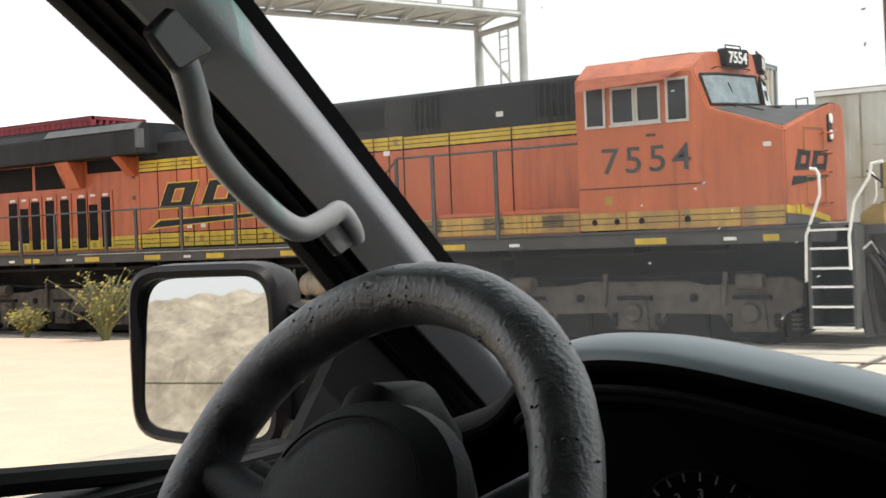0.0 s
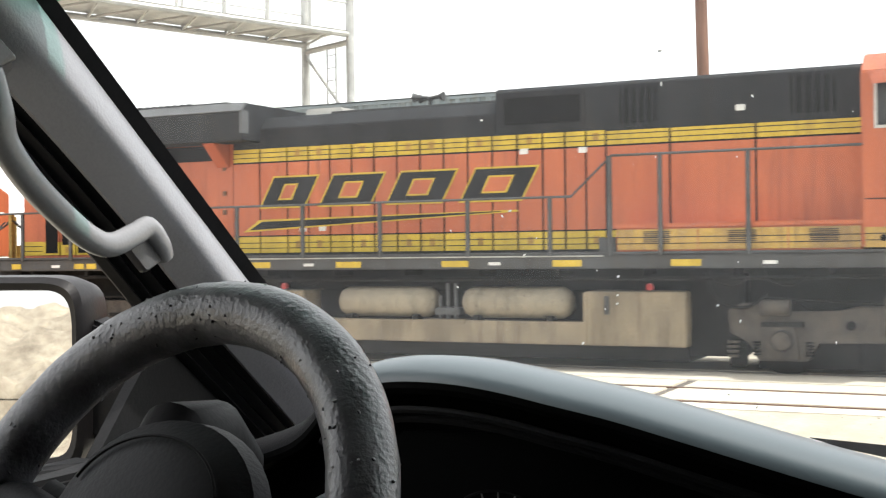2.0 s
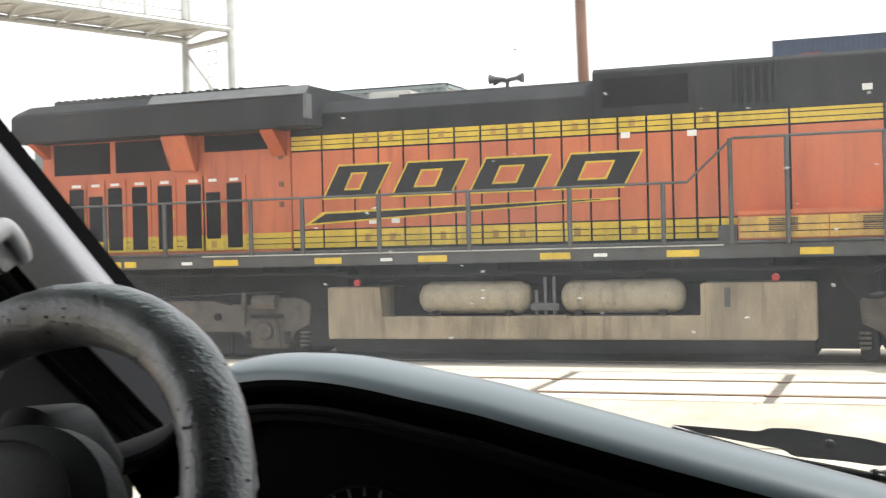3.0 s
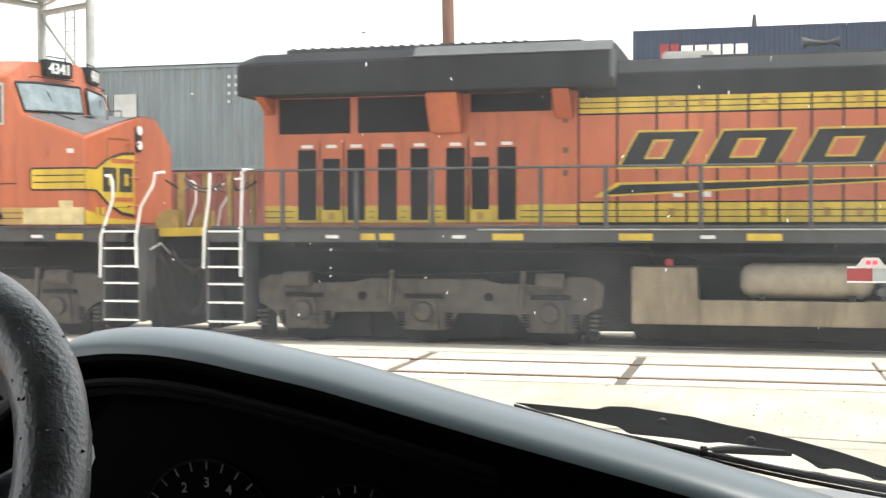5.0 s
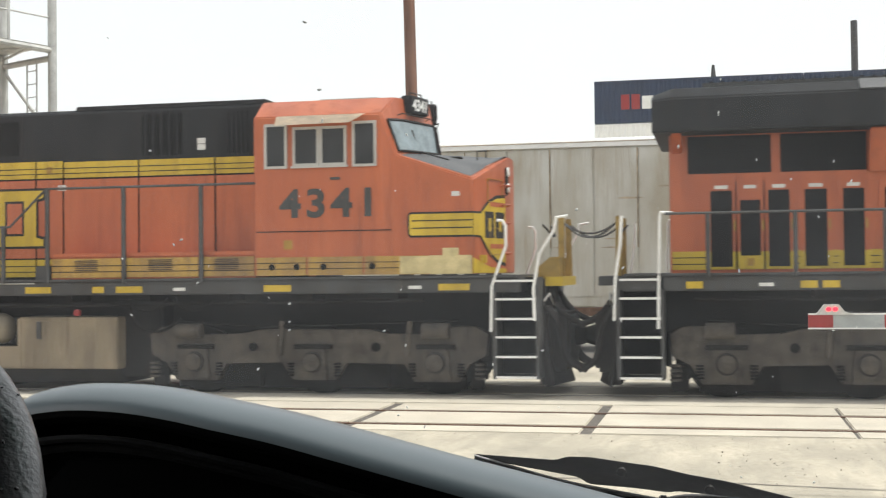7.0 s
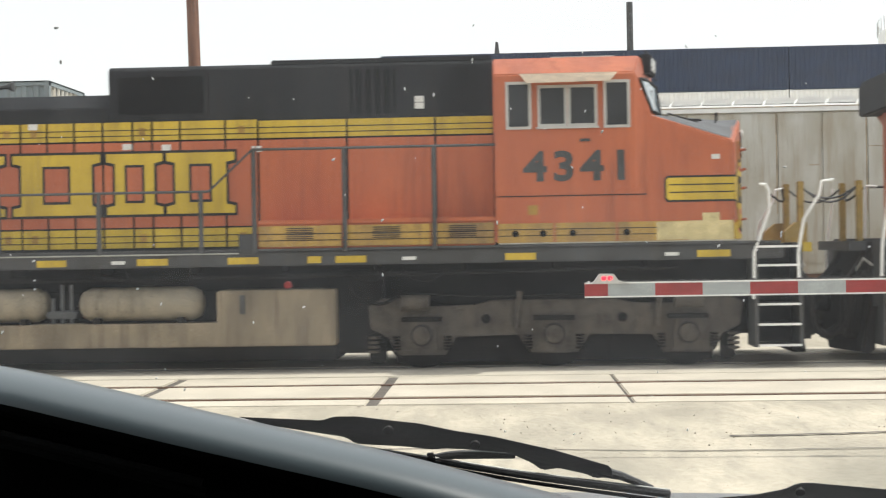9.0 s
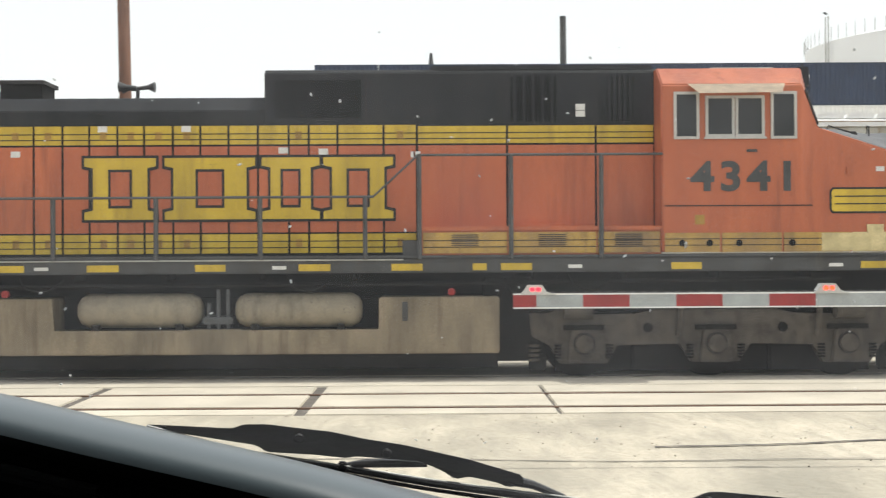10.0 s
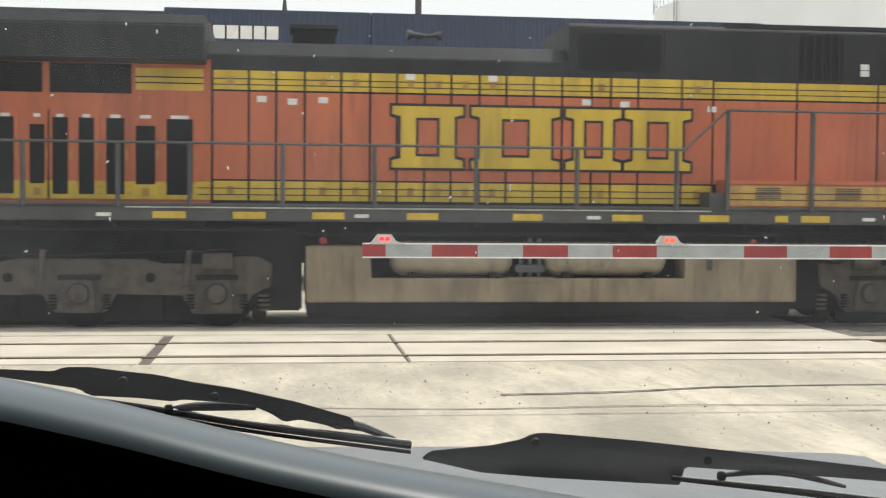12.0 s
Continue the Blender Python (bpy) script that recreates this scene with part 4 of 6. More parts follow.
    for sd in (-1, 1):
        part("equipment_box", bx(-6.42, -5.55, *sorted((sd * 0.5, sd * 1.15)), 0.26, 1.5), UNDER, e, bevel=0.03)
        part("equipment_box", bx(-14.75, -13.70, *sorted((sd * 0.5, sd * 1.15)), 0.26, 1.5), UNDER, e, bevel=0.03)
        part("cable_drop", tube(smooth_line([(-6.1, sd * 1.3, 1.5), (-5.9, sd * 1.34, 1.1), (-5.5, sd * 1.3, 1.0), (-5.2, sd * 1.25, 1.2)], 4), 0.03, 6), UNDER, e)
    # trucks
    for xc in s["trucks"]:
        for sd in (-1, 1):
            y0, y1 = sorted((sd * 1.02, sd * 1.20))
            out = [(-2.75, 0.95), (-2.55, 1.06), (-2.2, 1.06), (-1.95, 0.92), (-1.2, 0.94), (-0.9, 1.02), (0.9, 1.02), (1.2, 0.94), (1.95, 0.92), (2.2, 1.06), (2.55, 1.06), (2.75, 0.95), (2.72, 0.62), (2.45, 0.50),
                   (2.30, 0.22), (1.60, 0.22), (1.45, 0.50), (0.52, 0.52), (0.36, 0.24), (-0.36, 0.24), (-0.52, 0.52), (-1.45, 0.50), (-1.60, 0.22), (-2.30, 0.22), (-2.45, 0.50), (-2.72, 0.62)]
            t = part("truck_frame", prism([(xc + a, b) for a, b in out], y0, y1), TRUCK, e, "dusty cast steel truck side frame", bevel=0.012)
            for ax in (-1.95, 0, 1.95):
                x = xc + ax
                yb = sd * 1.20
                b = part("journal_box", prism([(x - 0.25, 0.24), (x - 0.19, 0.72), (x + 0.19, 0.72), (x + 0.25, 0.24)], *sorted((yb, yb + 0.09 * sd))), TRUCK, t, bevel=0.02)
                part("bearing_cap", tube([(x, yb + 0.08 * sd, 0.52), (x, yb + 0.15 * sd, 0.52), (x, yb + 0.165 * sd, 0.52)], [0.135, 0.135, 0.10], 16), TRUCK, b)
                part("cap_ring", tube([(x + 0.15 * math.cos(q), yb + 0.092 * sd, 0.52 + 0.15 * math.sin(q)) for q in (math.tau * k / 20 for k in range(21))], 0.016, 5), SEAM, b)
                part("box_cover", bx(x - 0.3, x + 0.3, *sorted((yb, yb + 0.07 * sd)), 0.72, 0.79), UNDER, b)
                for q in (-0.38, 0.38):
                    sp = bmesh.new()
                    for k in range(5):
                        tube([(x + q, yb + 0.01 * sd, 0.30 + k * 0.045), (x + q, yb + 0.01 * sd, 0.325 + k * 0.045)], 0.055, 8, sp)
                    part("coil_spring", sp, UNDER, t)
            for q in (-1.0, 1.0):
                part("frame_hole", tube([(xc + q, sd * 1.195, 0.75), (xc + q, sd * 1.225, 0.75)], 0.07, 14), GRILLE, t)
            for q in (-2.25, 1.75):
                part("brake_cylinder", tube([(xc + q, sd * 1.28, 1.0), (xc + q + 0.42, sd * 1.28, 1.0)], 0.12, 12), TRUCK, t)
            for q, w in ((-2.62, 0.26), (-1.05, 0.34), (1.0, 0.36), (2.55, 0.22)):
                part("brake_shoe", bx(xc + q - w / 2, xc + q + w / 2, *sorted((sd * 0.98, sd * 1.10)), 0.10, 0.5), UNDER, t, bevel=0.03)
            for q in (-0.55, 1.5):
                part("damper", tube([(xc + q, sd * 1.25, 0.62), (xc + q + 0.05, sd * 1.25, 1.15)], 0.045, 8), TRUCK, t)
            for q in (-2.68, 2.62):
                sp = bmesh.new()
                for k in range(4):
                    tube([(xc + q, sd * 1.16, 0.26 + k * 0.07), (xc + q, sd * 1.16, 0.295 + k * 0.07)], 0.085, 10, sp)
                part("coil_spring", sp, TRUCK, t)
            part("brake_pipe", tube(smooth_line([(xc - 2.2, sd * 1.24, 1.14), (xc - 0.8, sd * 1.26, 1.08), (xc + 1.0, sd * 1.26, 1.12), (xc + 2.3, sd * 1.24, 1.16)], 4), 0.02, 5), UNDER, t)
            # Solid dark plate carried low, closing off the sunlit ground behind.
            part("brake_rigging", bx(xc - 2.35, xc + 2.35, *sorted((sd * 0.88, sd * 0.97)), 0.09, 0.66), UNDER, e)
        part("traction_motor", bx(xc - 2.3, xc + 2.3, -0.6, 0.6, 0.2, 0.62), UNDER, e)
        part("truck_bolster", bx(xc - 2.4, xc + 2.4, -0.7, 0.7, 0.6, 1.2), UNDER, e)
    for x in (q + d for q in s["trucks"] for d in (-1.97, 0, 1.97)):
        bm = bmesh.new()
        for sd in (-1, 1):
            tube([(0, sd * 0.66, 0), (0, sd * 0.695, 0), (0, sd * 0.70, 0), (0, sd * 0.83, 0)], [0.5, 0.555, 0.533, 0.53], 32, bm)
            for k in range(5):
                a = k * math.tau / 5
                bx(math.cos(a) * 0.3 - 0.04, math.cos(a) * 0.3 + 0.04, *sorted((sd * 0.83, sd * 0.845)), math.sin(a) * 0.3 - 0.04, math.sin(a) * 0.3 + 0.04, bm)
        tube([(0, -0.95, 0), (0, 0.95, 0)], 0.09, 12, bm)
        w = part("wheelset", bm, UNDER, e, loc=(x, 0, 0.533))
        WHEELSETS.append((w, x))


def ends(e, s):
    """Steps, handrails, pilots, couplers and hoses at both ends."""
    for sd in (-1, 1):
        for x0, x1 in ((-0.07, 0.51), (-20.55, -19.98)):
            st = part("step_well", bx(x0 - 0.06, x0, *sorted((sd * 0.95, sd * 1.5)), 0.30, 1.8), SILL, e)
            part("step_side", bx(x1, x1 + 0.05, *sorted((sd * 0.95, sd * 1.5)), 0.30, 1.8), SILL, st)
            part("step_back", bx(x0, x1, *sorted((sd * 0.93, sd * 0.97)), 0.34, 1.8), UNDER, st)
            for z in (0.34, 0.64, 0.93, 1.20, 1.49, 1.76):
                tr = part("step_tread", bx(x0, x1, *sorted((sd * 0.98, sd * 1.5)), z - 0.02, z), SILL, st)
                part("tread_nosing", bx(x0 - 0.01, x1 + 0.01, *sorted((sd * 1.5, sd * 1.525)), z - 0.028, z + 0.004), WHITE, tr, "white tread nosing")
        # white handrails beside the steps
        for pts in ([(-0.15, 1.0), (-0.13, 1.67), (0.09, 2.27), (0.085, 2.56), (0.04, 2.64), (-0.04, 2.645)], [(0.5, 1.16), (0.49, 1.64), (0.58, 2.14), (0.80, 2.48), (0.84, 2.67), (1.0, 2.69)],
                    [(-20.64, 1.16), (-20.62, 1.75), (-20.54, 2.27), (-20.52, 2.62), (-20.52, 2.67)], [(-20.01, 1.04), (-20.0, 1.59), (-19.97, 2.66), (-19.96, 2.71), (-19.79, 2.70)]):
            part("handrail", tube([(a, 1.52 * sd, b) for a, b in pts], 0.023, 7), WHITE, e, "white painted handrail beside the steps")
        # long side rail
        up = s["rail_up"]
        y = 1.53 * sd
        part("side_rail", tube([(-19.9, y, 2.69), (up - 0.65, y, 2.69), (up, y, 3.29), (-3.82, y, 3.29)], 0.022, 6), SILL, e)
        for x in s["posts"]:
            z = 2.69 if x < up - 0.5 else 3.29
            part("rail_post", tube([(x, y, 1.78), (x, y, z)], 0.038, 6), SILL, e)
        for x in (0.78, -20.64):
            part("end_post", bx(x - 0.045, x + 0.045, *sorted((sd * 0.42, sd * 0.52)), 1.80, 2.72), OCHRE, e, "ochre end post", bevel=0.01)
        part("end_bracket", prism([(0.46, 1.80), (0.46, 1.95), (0.64, 2.10), (0.80, 2.10), (0.80, 1.80)], *sorted((sd * 0.62, sd * 0.80))), OCHRE, e, "ochre step bracket", bevel=0.01)
    if s["kind"] == "block":
        for y, sag in ((-0.47, 0.22), (-0.40, 0.16), (0.47, 0.2)):
            part("safety_chain", tube(smooth_line([(0.82, y, 2.62), (1.02, y, 2.62 - sag * 0.75), (1.22, y, 2.62 - sag), (1.42, y, 2.62 - sag * 0.75), (1.62, y, 2.62)], 5), 0.016, 5), SILL, e)
    for x, d in ((0.50, 1), (-20.58, -1)):
        part("pilot", prism([(x, 0.18), (x + d * 0.22, 0.18), (x + d * 0.10, 0.85), (x + d * 0.08, 1.80), (x, 1.80)], -1.0, 1.0), SEAM, e, "black steel pilot plate", bevel=0.02)
        part("plow_blade", loft([[(x + d * 0.12, -1.25, 0.16), (x + d * 0.42, 0, 0.16), (x + d * 0.12, 1.25, 0.16)], [(x + d * 0.04, -1.25, 0.85), (x + d * 0.22, 0, 0.85), (x + d * 0.04, 1.25, 0.85)]]), SEAM, e)
        part("coupler", tube([(x, 0, 0.88), (x + d * 0.35, 0, 0.88), (x + d * 0.45, 0, 0.88), (x + d * 0.60, 0.02, 0.88)], [0.12, 0.12, 0.18, 0.14], 10), UNDER, e)
        for y in (-0.95, -0.7, -0.5, 0.5, 0.7, 0.95):
            part("air_hose", tube(smooth_line([(x + d * 0.1, y, 1.35), (x + d * 0.28, y * 0.98, 1.05), (x + d * 0.40, y * 0.9, 0.55), (x + d * 0.66, y * 0.75, 0.38)], 4), 0.045, 8), SEAM, e)
        part("draft_gear", bx(*sorted((x, x + d * 0.42)), -0.75, 0.75, 0.35, 1.25), SEAM, e, bevel=0.06)
        part("jumper_cable", tube(smooth_line([(x, -0.62, 1.7), (x + d * 0.3, -0.66, 1.25), (x + d * 0.66, -0.66, 1.05)], 5), 0.05, 8), SEAM, e)
        part("jumper_cable", tube(smooth_line([(x, 0.62, 1.7), (x + d * 0.3, 0.66, 1.25), (x + d * 0.66, 0.66, 1.05)], 5), 0.05, 8), SEAM, e)
        part("cable_chain", tube(smooth_line([(x, -0.5, 2.6), (x + d * 0.1, -0.15, 2.45), (x + d * 0.1, 0.15, 2.45), (x, 0.5, 2.6)], 5), 0.018, 5), SEAM, e)
        part("uncoupling_lever", tube([(x + d * 0.12, -1.3, 1.45), (x + d * 0.16, -1.0, 1.55), (x + d * 0.2, -0.3, 1.15)], 0.018, 5), FRAME, e)
        part("anti_climber", bx(*sorted((x - d * 0.22, x + d * 0.34)), -0.9, 0.9, 1.66, 1.80), YELLOW if s["kind"] == "block" else SILL, e)


def locomotive(s):
    e = new("locomotive")
    cab(e, s)
    long_hood(e, s)
    emblem(e, s)
    running_gear(e, s)
    ends(e, s)
    tagged(e, s["label"], "locomotive", group="locomotives in the passing train")
    return e


WEDGE = dict(trucks=(-17.11, -3.04), tank=(-13.94, -6.35), markers=[(-19.61, -19.38), (-18.04, -17.81), (-17.74, -17.51), (-15.98, -15.52), (-14.11, -13.63), (-12.31, -11.83), (-10.33, -9.86), (-8.42, -7.95), (-6.55, -6.10), (-2.87, -2.34), (-0.78, -0.54)],
             louvres=(), kind="wedge", number="7554", dx=0.0, step=-9.6, hood_z=4.32, step_z=4.50, yz=3.74, shade=ORANGE, rail_up=-7.45,
             seams=[-14.78, -14.2, -13.62, -13.18, -12.74, -12.30, -11.86, -11.42, -10.98, -10.54, -10.10, -9.66, -9.22, -8.78, -8.40, -8.05, -7.72, -6.7, -5.4, -3.84],
             vents=[(-7.5, -6.9), (-4.9, -4.25)], decals=[(-5.62, 3.92), (-8.1, 3.40), (-9.1, 3.42), (-12.9, 2.25), (-13.3, 2.25)],
             posts=[-19.3, -18.1, -16.9, -15.25, -14.3, -12.95, -11.45, -9.85, -8.45, -7.48, -6.7, -5.4],
             label="orange diesel locomotive with yellow bands, black roof and wedge emblem")
BLOCK = dict(trucks=(-16.88, -3.0), tank=(-13.65, -6.20), markers=[(-15.82, -15.36), (-14.69, -14.23), (-13.56, -13.10), (-12.19, -11.73), (-10.62, -10.18), (-9.12, -8.66), (-7.77, -7.32), (-6.59, -6.39), (-6.18, -5.73), (-3.70, -3.26), (-0.94, -0.47)],
             louvres=[(a, b, 1.95 + q, 3.06 - 0.7 * q) for a, b, q in ((-19.4, -19.15, 0), (-18.95, -18.7, 0.15), (-18.5, -18.25, 0), (-18.08, -17.84, 0), (-17.62, -17.41, 0.15), (-17.30, -17.08, 0), (-16.93, -16.71, 0), (-16.54, -16.28, 0), (-16.12, -15.84, 0.15), (-15.68, -15.30, 0))], kind="block", number="4341", dx=-0.9, step=-9.68, hood_z=4.24, step_z=4.63, yz=3.79, shade=SHADETAN, rail_up=-7.38,
             seams=[-15.02, -14.49, -14.09, -13.67, -13.13, -12.70, -12.30, -11.88, -11.48, -11.05, -10.64, -10.22, -9.78, -9.32, -9.02, -8.59, -7.9, -7.4, -6.05, -4.72, -3.84],
             vents=[(-6.0, -5.3), (-4.55, -4.15)], decals=[(-4.95, 3.90), (-4.95, 4.0), (-7.42, 3.30), (-9.4, 3.37), (-8.8, 3.35), (-14.3, 3.33), (-13.85, 3.30), (-13.4, 3.33), (-12.1, 3.70), (-10.85, 3.70)],
             posts=[-19.0, -17.6, -16.3, -15.3, -13.99, -12.67, -11.18, -9.67, -8.15, -7.36, -6.03, -4.72],
             label="orange diesel locomotive with yellow lettering blocks and black roof")

# ---------------------------------------------------------------- stationary train and distance


def corrugated(x0, x1, y, z0, z1, pitch=0.28, deep=0.035, axis="x", bm=None):
    """A pressed steel wall with upright corrugations."""
    bm = bm or bmesh.new()
    pts, x, k = [], x0, 0
    while x < x1:
        pts += [(x, (k % 2) * deep), (min(x1, x + pitch * 0.35), (k % 2) * deep)]
        x += pitch * 0.5
        k += 1
    put = (lambda a, o, z: (a, y + o, z)) if axis == "x" else (lambda a, o, z: (y - o, a, z))
    return loft([[put(a, o, z0) for a, o in pts], [put(a, o, z1) for a, o in pts]], bm)


def container(x0, x1, y0, y1, z0, z1, paint, label, group="stacked containers", name="shipping_container", door=None):
    e = tagged(new(name), label, "container", group=group)
    part("core", bx(x0 + 0.05, x1 - 0.05, y0 + 0.06, y1 - 0.06, z0 + 0.04, z1 - 0.04), paint, e)
    part("side_wall", corrugated(x0 + 0.1, x1 - 0.1, y0 + 0.015, z0 + 0.1, z1 - 0.1), paint, e)
    part("end_wall", corrugated(y0 + 0.1, y1 - 0.1, x1 - 0.015, z0 + 0.1, z1 - 0.1, axis="y"), door or paint, e)
    for z in (z0, z1 - 0.11):
        part("side_beam", bx(x0, x1, y0, y0 + 0.1, z, z + 0.11), paint, e)
        part("end_beam", bx(x1 - 0.1, x1, y0 + 0.1, y1, z, z + 0.11), paint, e)
    for x in (x0, x1 - 0.12):
        for y in (y0 - 0.004, y1 - 0.116):
            part("corner_post", bx(x, x + 0.12, y, y + 0.12, z0, z1), paint, e)
    part("roof", bx(x0, x1, y0, y1, z1 - 0.03, z1 + 0.004), paint, e)
    return e


def bars(e, x, y, z, widths, h, material, gap=0.12, name="marking_bar"):
    for w in widths:
        part(name, bx(x, x + w, y - 0.006, y + 0.03, z, z + h), material, e)
        x += w + gap


def stationary_train():
    y0, y1 = 28.2, 30.64
    g = container(-22.6, -10.37, y0, y1, 3.18, 5.80, GREYBOX, "grey-blue corrugated shipping container stacked on a red one", door=PALEBOX)
    bars(g, -17.4, y0 - 0.01, 4.35, (0.62, 0.72, 0.6), 0.75, DECAL, 0.22)
    for k in range(4):
        bars(g, -12.55, y0 - 0.01, 5.42 - k * 0.2, (0.07,) * (4 if k == 0 else 2 if k < 3 else 1), 0.075, DECAL, 0.12)
    container(-22.6, -10.37, y0, y1, 0.53, 3.18, REDBOX, "rusty red shipping container under the grey one")
    for w0, w1 in ((-22.6, -10.37), (-60.0, -33.2)):
        car = tagged(new("well_car"), "rusty well car under the stacked containers", "railcar", group="well cars")
        part("side_sill", prism([(w0 - 1.6, 0.9), (w0 - 0.6, 0.45), (w1 + 0.5, 0.45), (w1 + 1.4, 0.9), (w1 + 1.4, 1.05), (w0 - 1.6, 1.05)], y0 - 0.1, y0 - 0.02), REDBOX, car)
        part("floor", bx(w0 - 0.8, w1 + 0.6, y0, y1, 0.42, 0.53), RUST, car)
        for x in (w0 - 1.0, w1 + 1.17):
            part("wheelset", tube([(x, 28.7, 0.42), (x, 30.14, 0.42)], 0.42, 16), UNDER, car)
            part("end_platform", bx(x - 0.5, x + 0.5, y0, y1, 0.82, 1.0), RUST, car)
    container(-60, -33.2, y0, y1, 3.56, 6.4, MAROON, "maroon corrugated container on the stationary train")
    container(-60, -33.2, y0, y1, 0.53, 3.56, REDBOX, "rusty red container under the maroon one")
    for z in (-0.03, 2.57):
        container(-20.0, -7.8, 36.0, 38.44, z, z + 2.6, NAVY, "dark navy shipping container stacked behind the stationary train", group="stacked containers")
    # pale refrigerator car
    r = tagged(new("refrigerator_car"), "pale grey refrigerator railcar with stained panels and rolled roof", "railcar")
    a, b = -8.70, 12.2
    part("body", bx(a, b, y0, y1, 1.05, 4.78), PALEBOX, r, bevel=0.03)
    part("roof", prism([(y0 - 0.05, 4.78), (y0 - 0.02, 4.86), (y0 + 0.30, 4.93), (y0 + 1.2, 4.98), (y1 - 0.30, 4.93), (y1 + 0.05, 4.78)], a, b, axis="x"), BRIGHT, r, "white rolled roof")
    for k in range(30):
        x = a + 0.1 + k * 0.695
        if x < 2.5:
            continue
        part("roof_panel", prism([(x, 4.89), (x + 0.06, 4.99), (x + 0.30, 5.05), (x + 0.66, 5.01), (x + 0.66, 4.89)], y0 + 0.02, y1 - 0.05), BRIGHT, r)
    part("eave_groove", bx(a, b, y0 - 0.055, y0 + 0.1, 4.80, 4.825), STAIN, r)
    rnd = random.Random(4)
    for k in range(26):
        x, z = a + 0.3 + rnd.random() * 20, rnd.uniform(2.2, 4.3)
        w, h = rnd.uniform(0.15, 0.8), rnd.uniform(0.01, 0.04)
        part("stain", prism([(x, z), (x + w * 0.4, z - h * 0.6), (x + w, z - h * 0.2), (x + w * 0.8, z + h * 0.6), (x + w * 0.3, z + h)], y0 - 0.034, y0 - 0.028), STAIN, r)
    for k in range(1, 21, 2):
        part("seam_rust", bx(a + k * (b - a) / 21 - 0.008, a + k * (b - a) / 21 + 0.028, y0 - 0.02, y0 - 0.004, 2.4, 4.66), STAIN, r)
    part("eave", bx(a, b, y0 - 0.07, y0, 4.70, 4.79), BRIGHT, r)
    n = 21
    for k in range(n):
        x = a + 0.05 + k * (b - a) / n
        part("side_panel", bx(x, x + (b - a) / n - 0.06, y0 - 0.03, y0, 1.3, 4.66), PALEBOX, r)
    part("door", bx(0.6, 2.9, y0 - 0.09, y0 - 0.03, 1.25, 4.6), PALEBOX, r, bevel=0.01)
    for x in (0.9, 1.6, 2.4):
        part("door_bar", tube([(x, y0 - 0.13, 1.3), (x, y0 - 0.13, 4.55)], 0.03, 6), GALV, r)
    bars(r, -7.3, y0 - 0.032, 2.55, (0.40, 0.40, 0.46, 0.40), 0.55, SILL, 0.14)
    bars(r, -7.3, y0 - 0.032, 1.75, (0.36, 0.36, 0.36, 0.36, 0.36), 0.50, SILL, 0.16)
    part("sill", bx(a, b, y0 + 0.02, y1, 0.85, 1.05), RUST, r)
    for x in (a + 1.4, a + 3.2, b - 3.2, b - 1.4):
        part("wheelset", tube([(x, 28.7, 0.45), (x, 30.14, 0.45)], 0.45, 16), UNDER, r)
    part("end_ladder", tube([(a - 0.05, y0 + 0.3, 1.0), (a - 0.05, y0 + 0.3, 4.6)], 0.02, 5), GALV, r)
    d = tagged(new("refrigerator_car"), "pale grey refrigerator railcar farther along the stationary train", "railcar")
    part("body", bx(13.6, 33, y0, y1, 1.05, 4.78), PALEBOX, d, bevel=0.03)
    part("sill", bx(13.6, 33, y0 + 0.02, y1, 0.85, 1.05), RUST, d)
    for x in (15, 17, 29.5, 31.5):
        part("wheelset", tube([(x, 28.7, 0.45), (x, 30.14, 0.45)], 0.45, 16), UNDER, d)


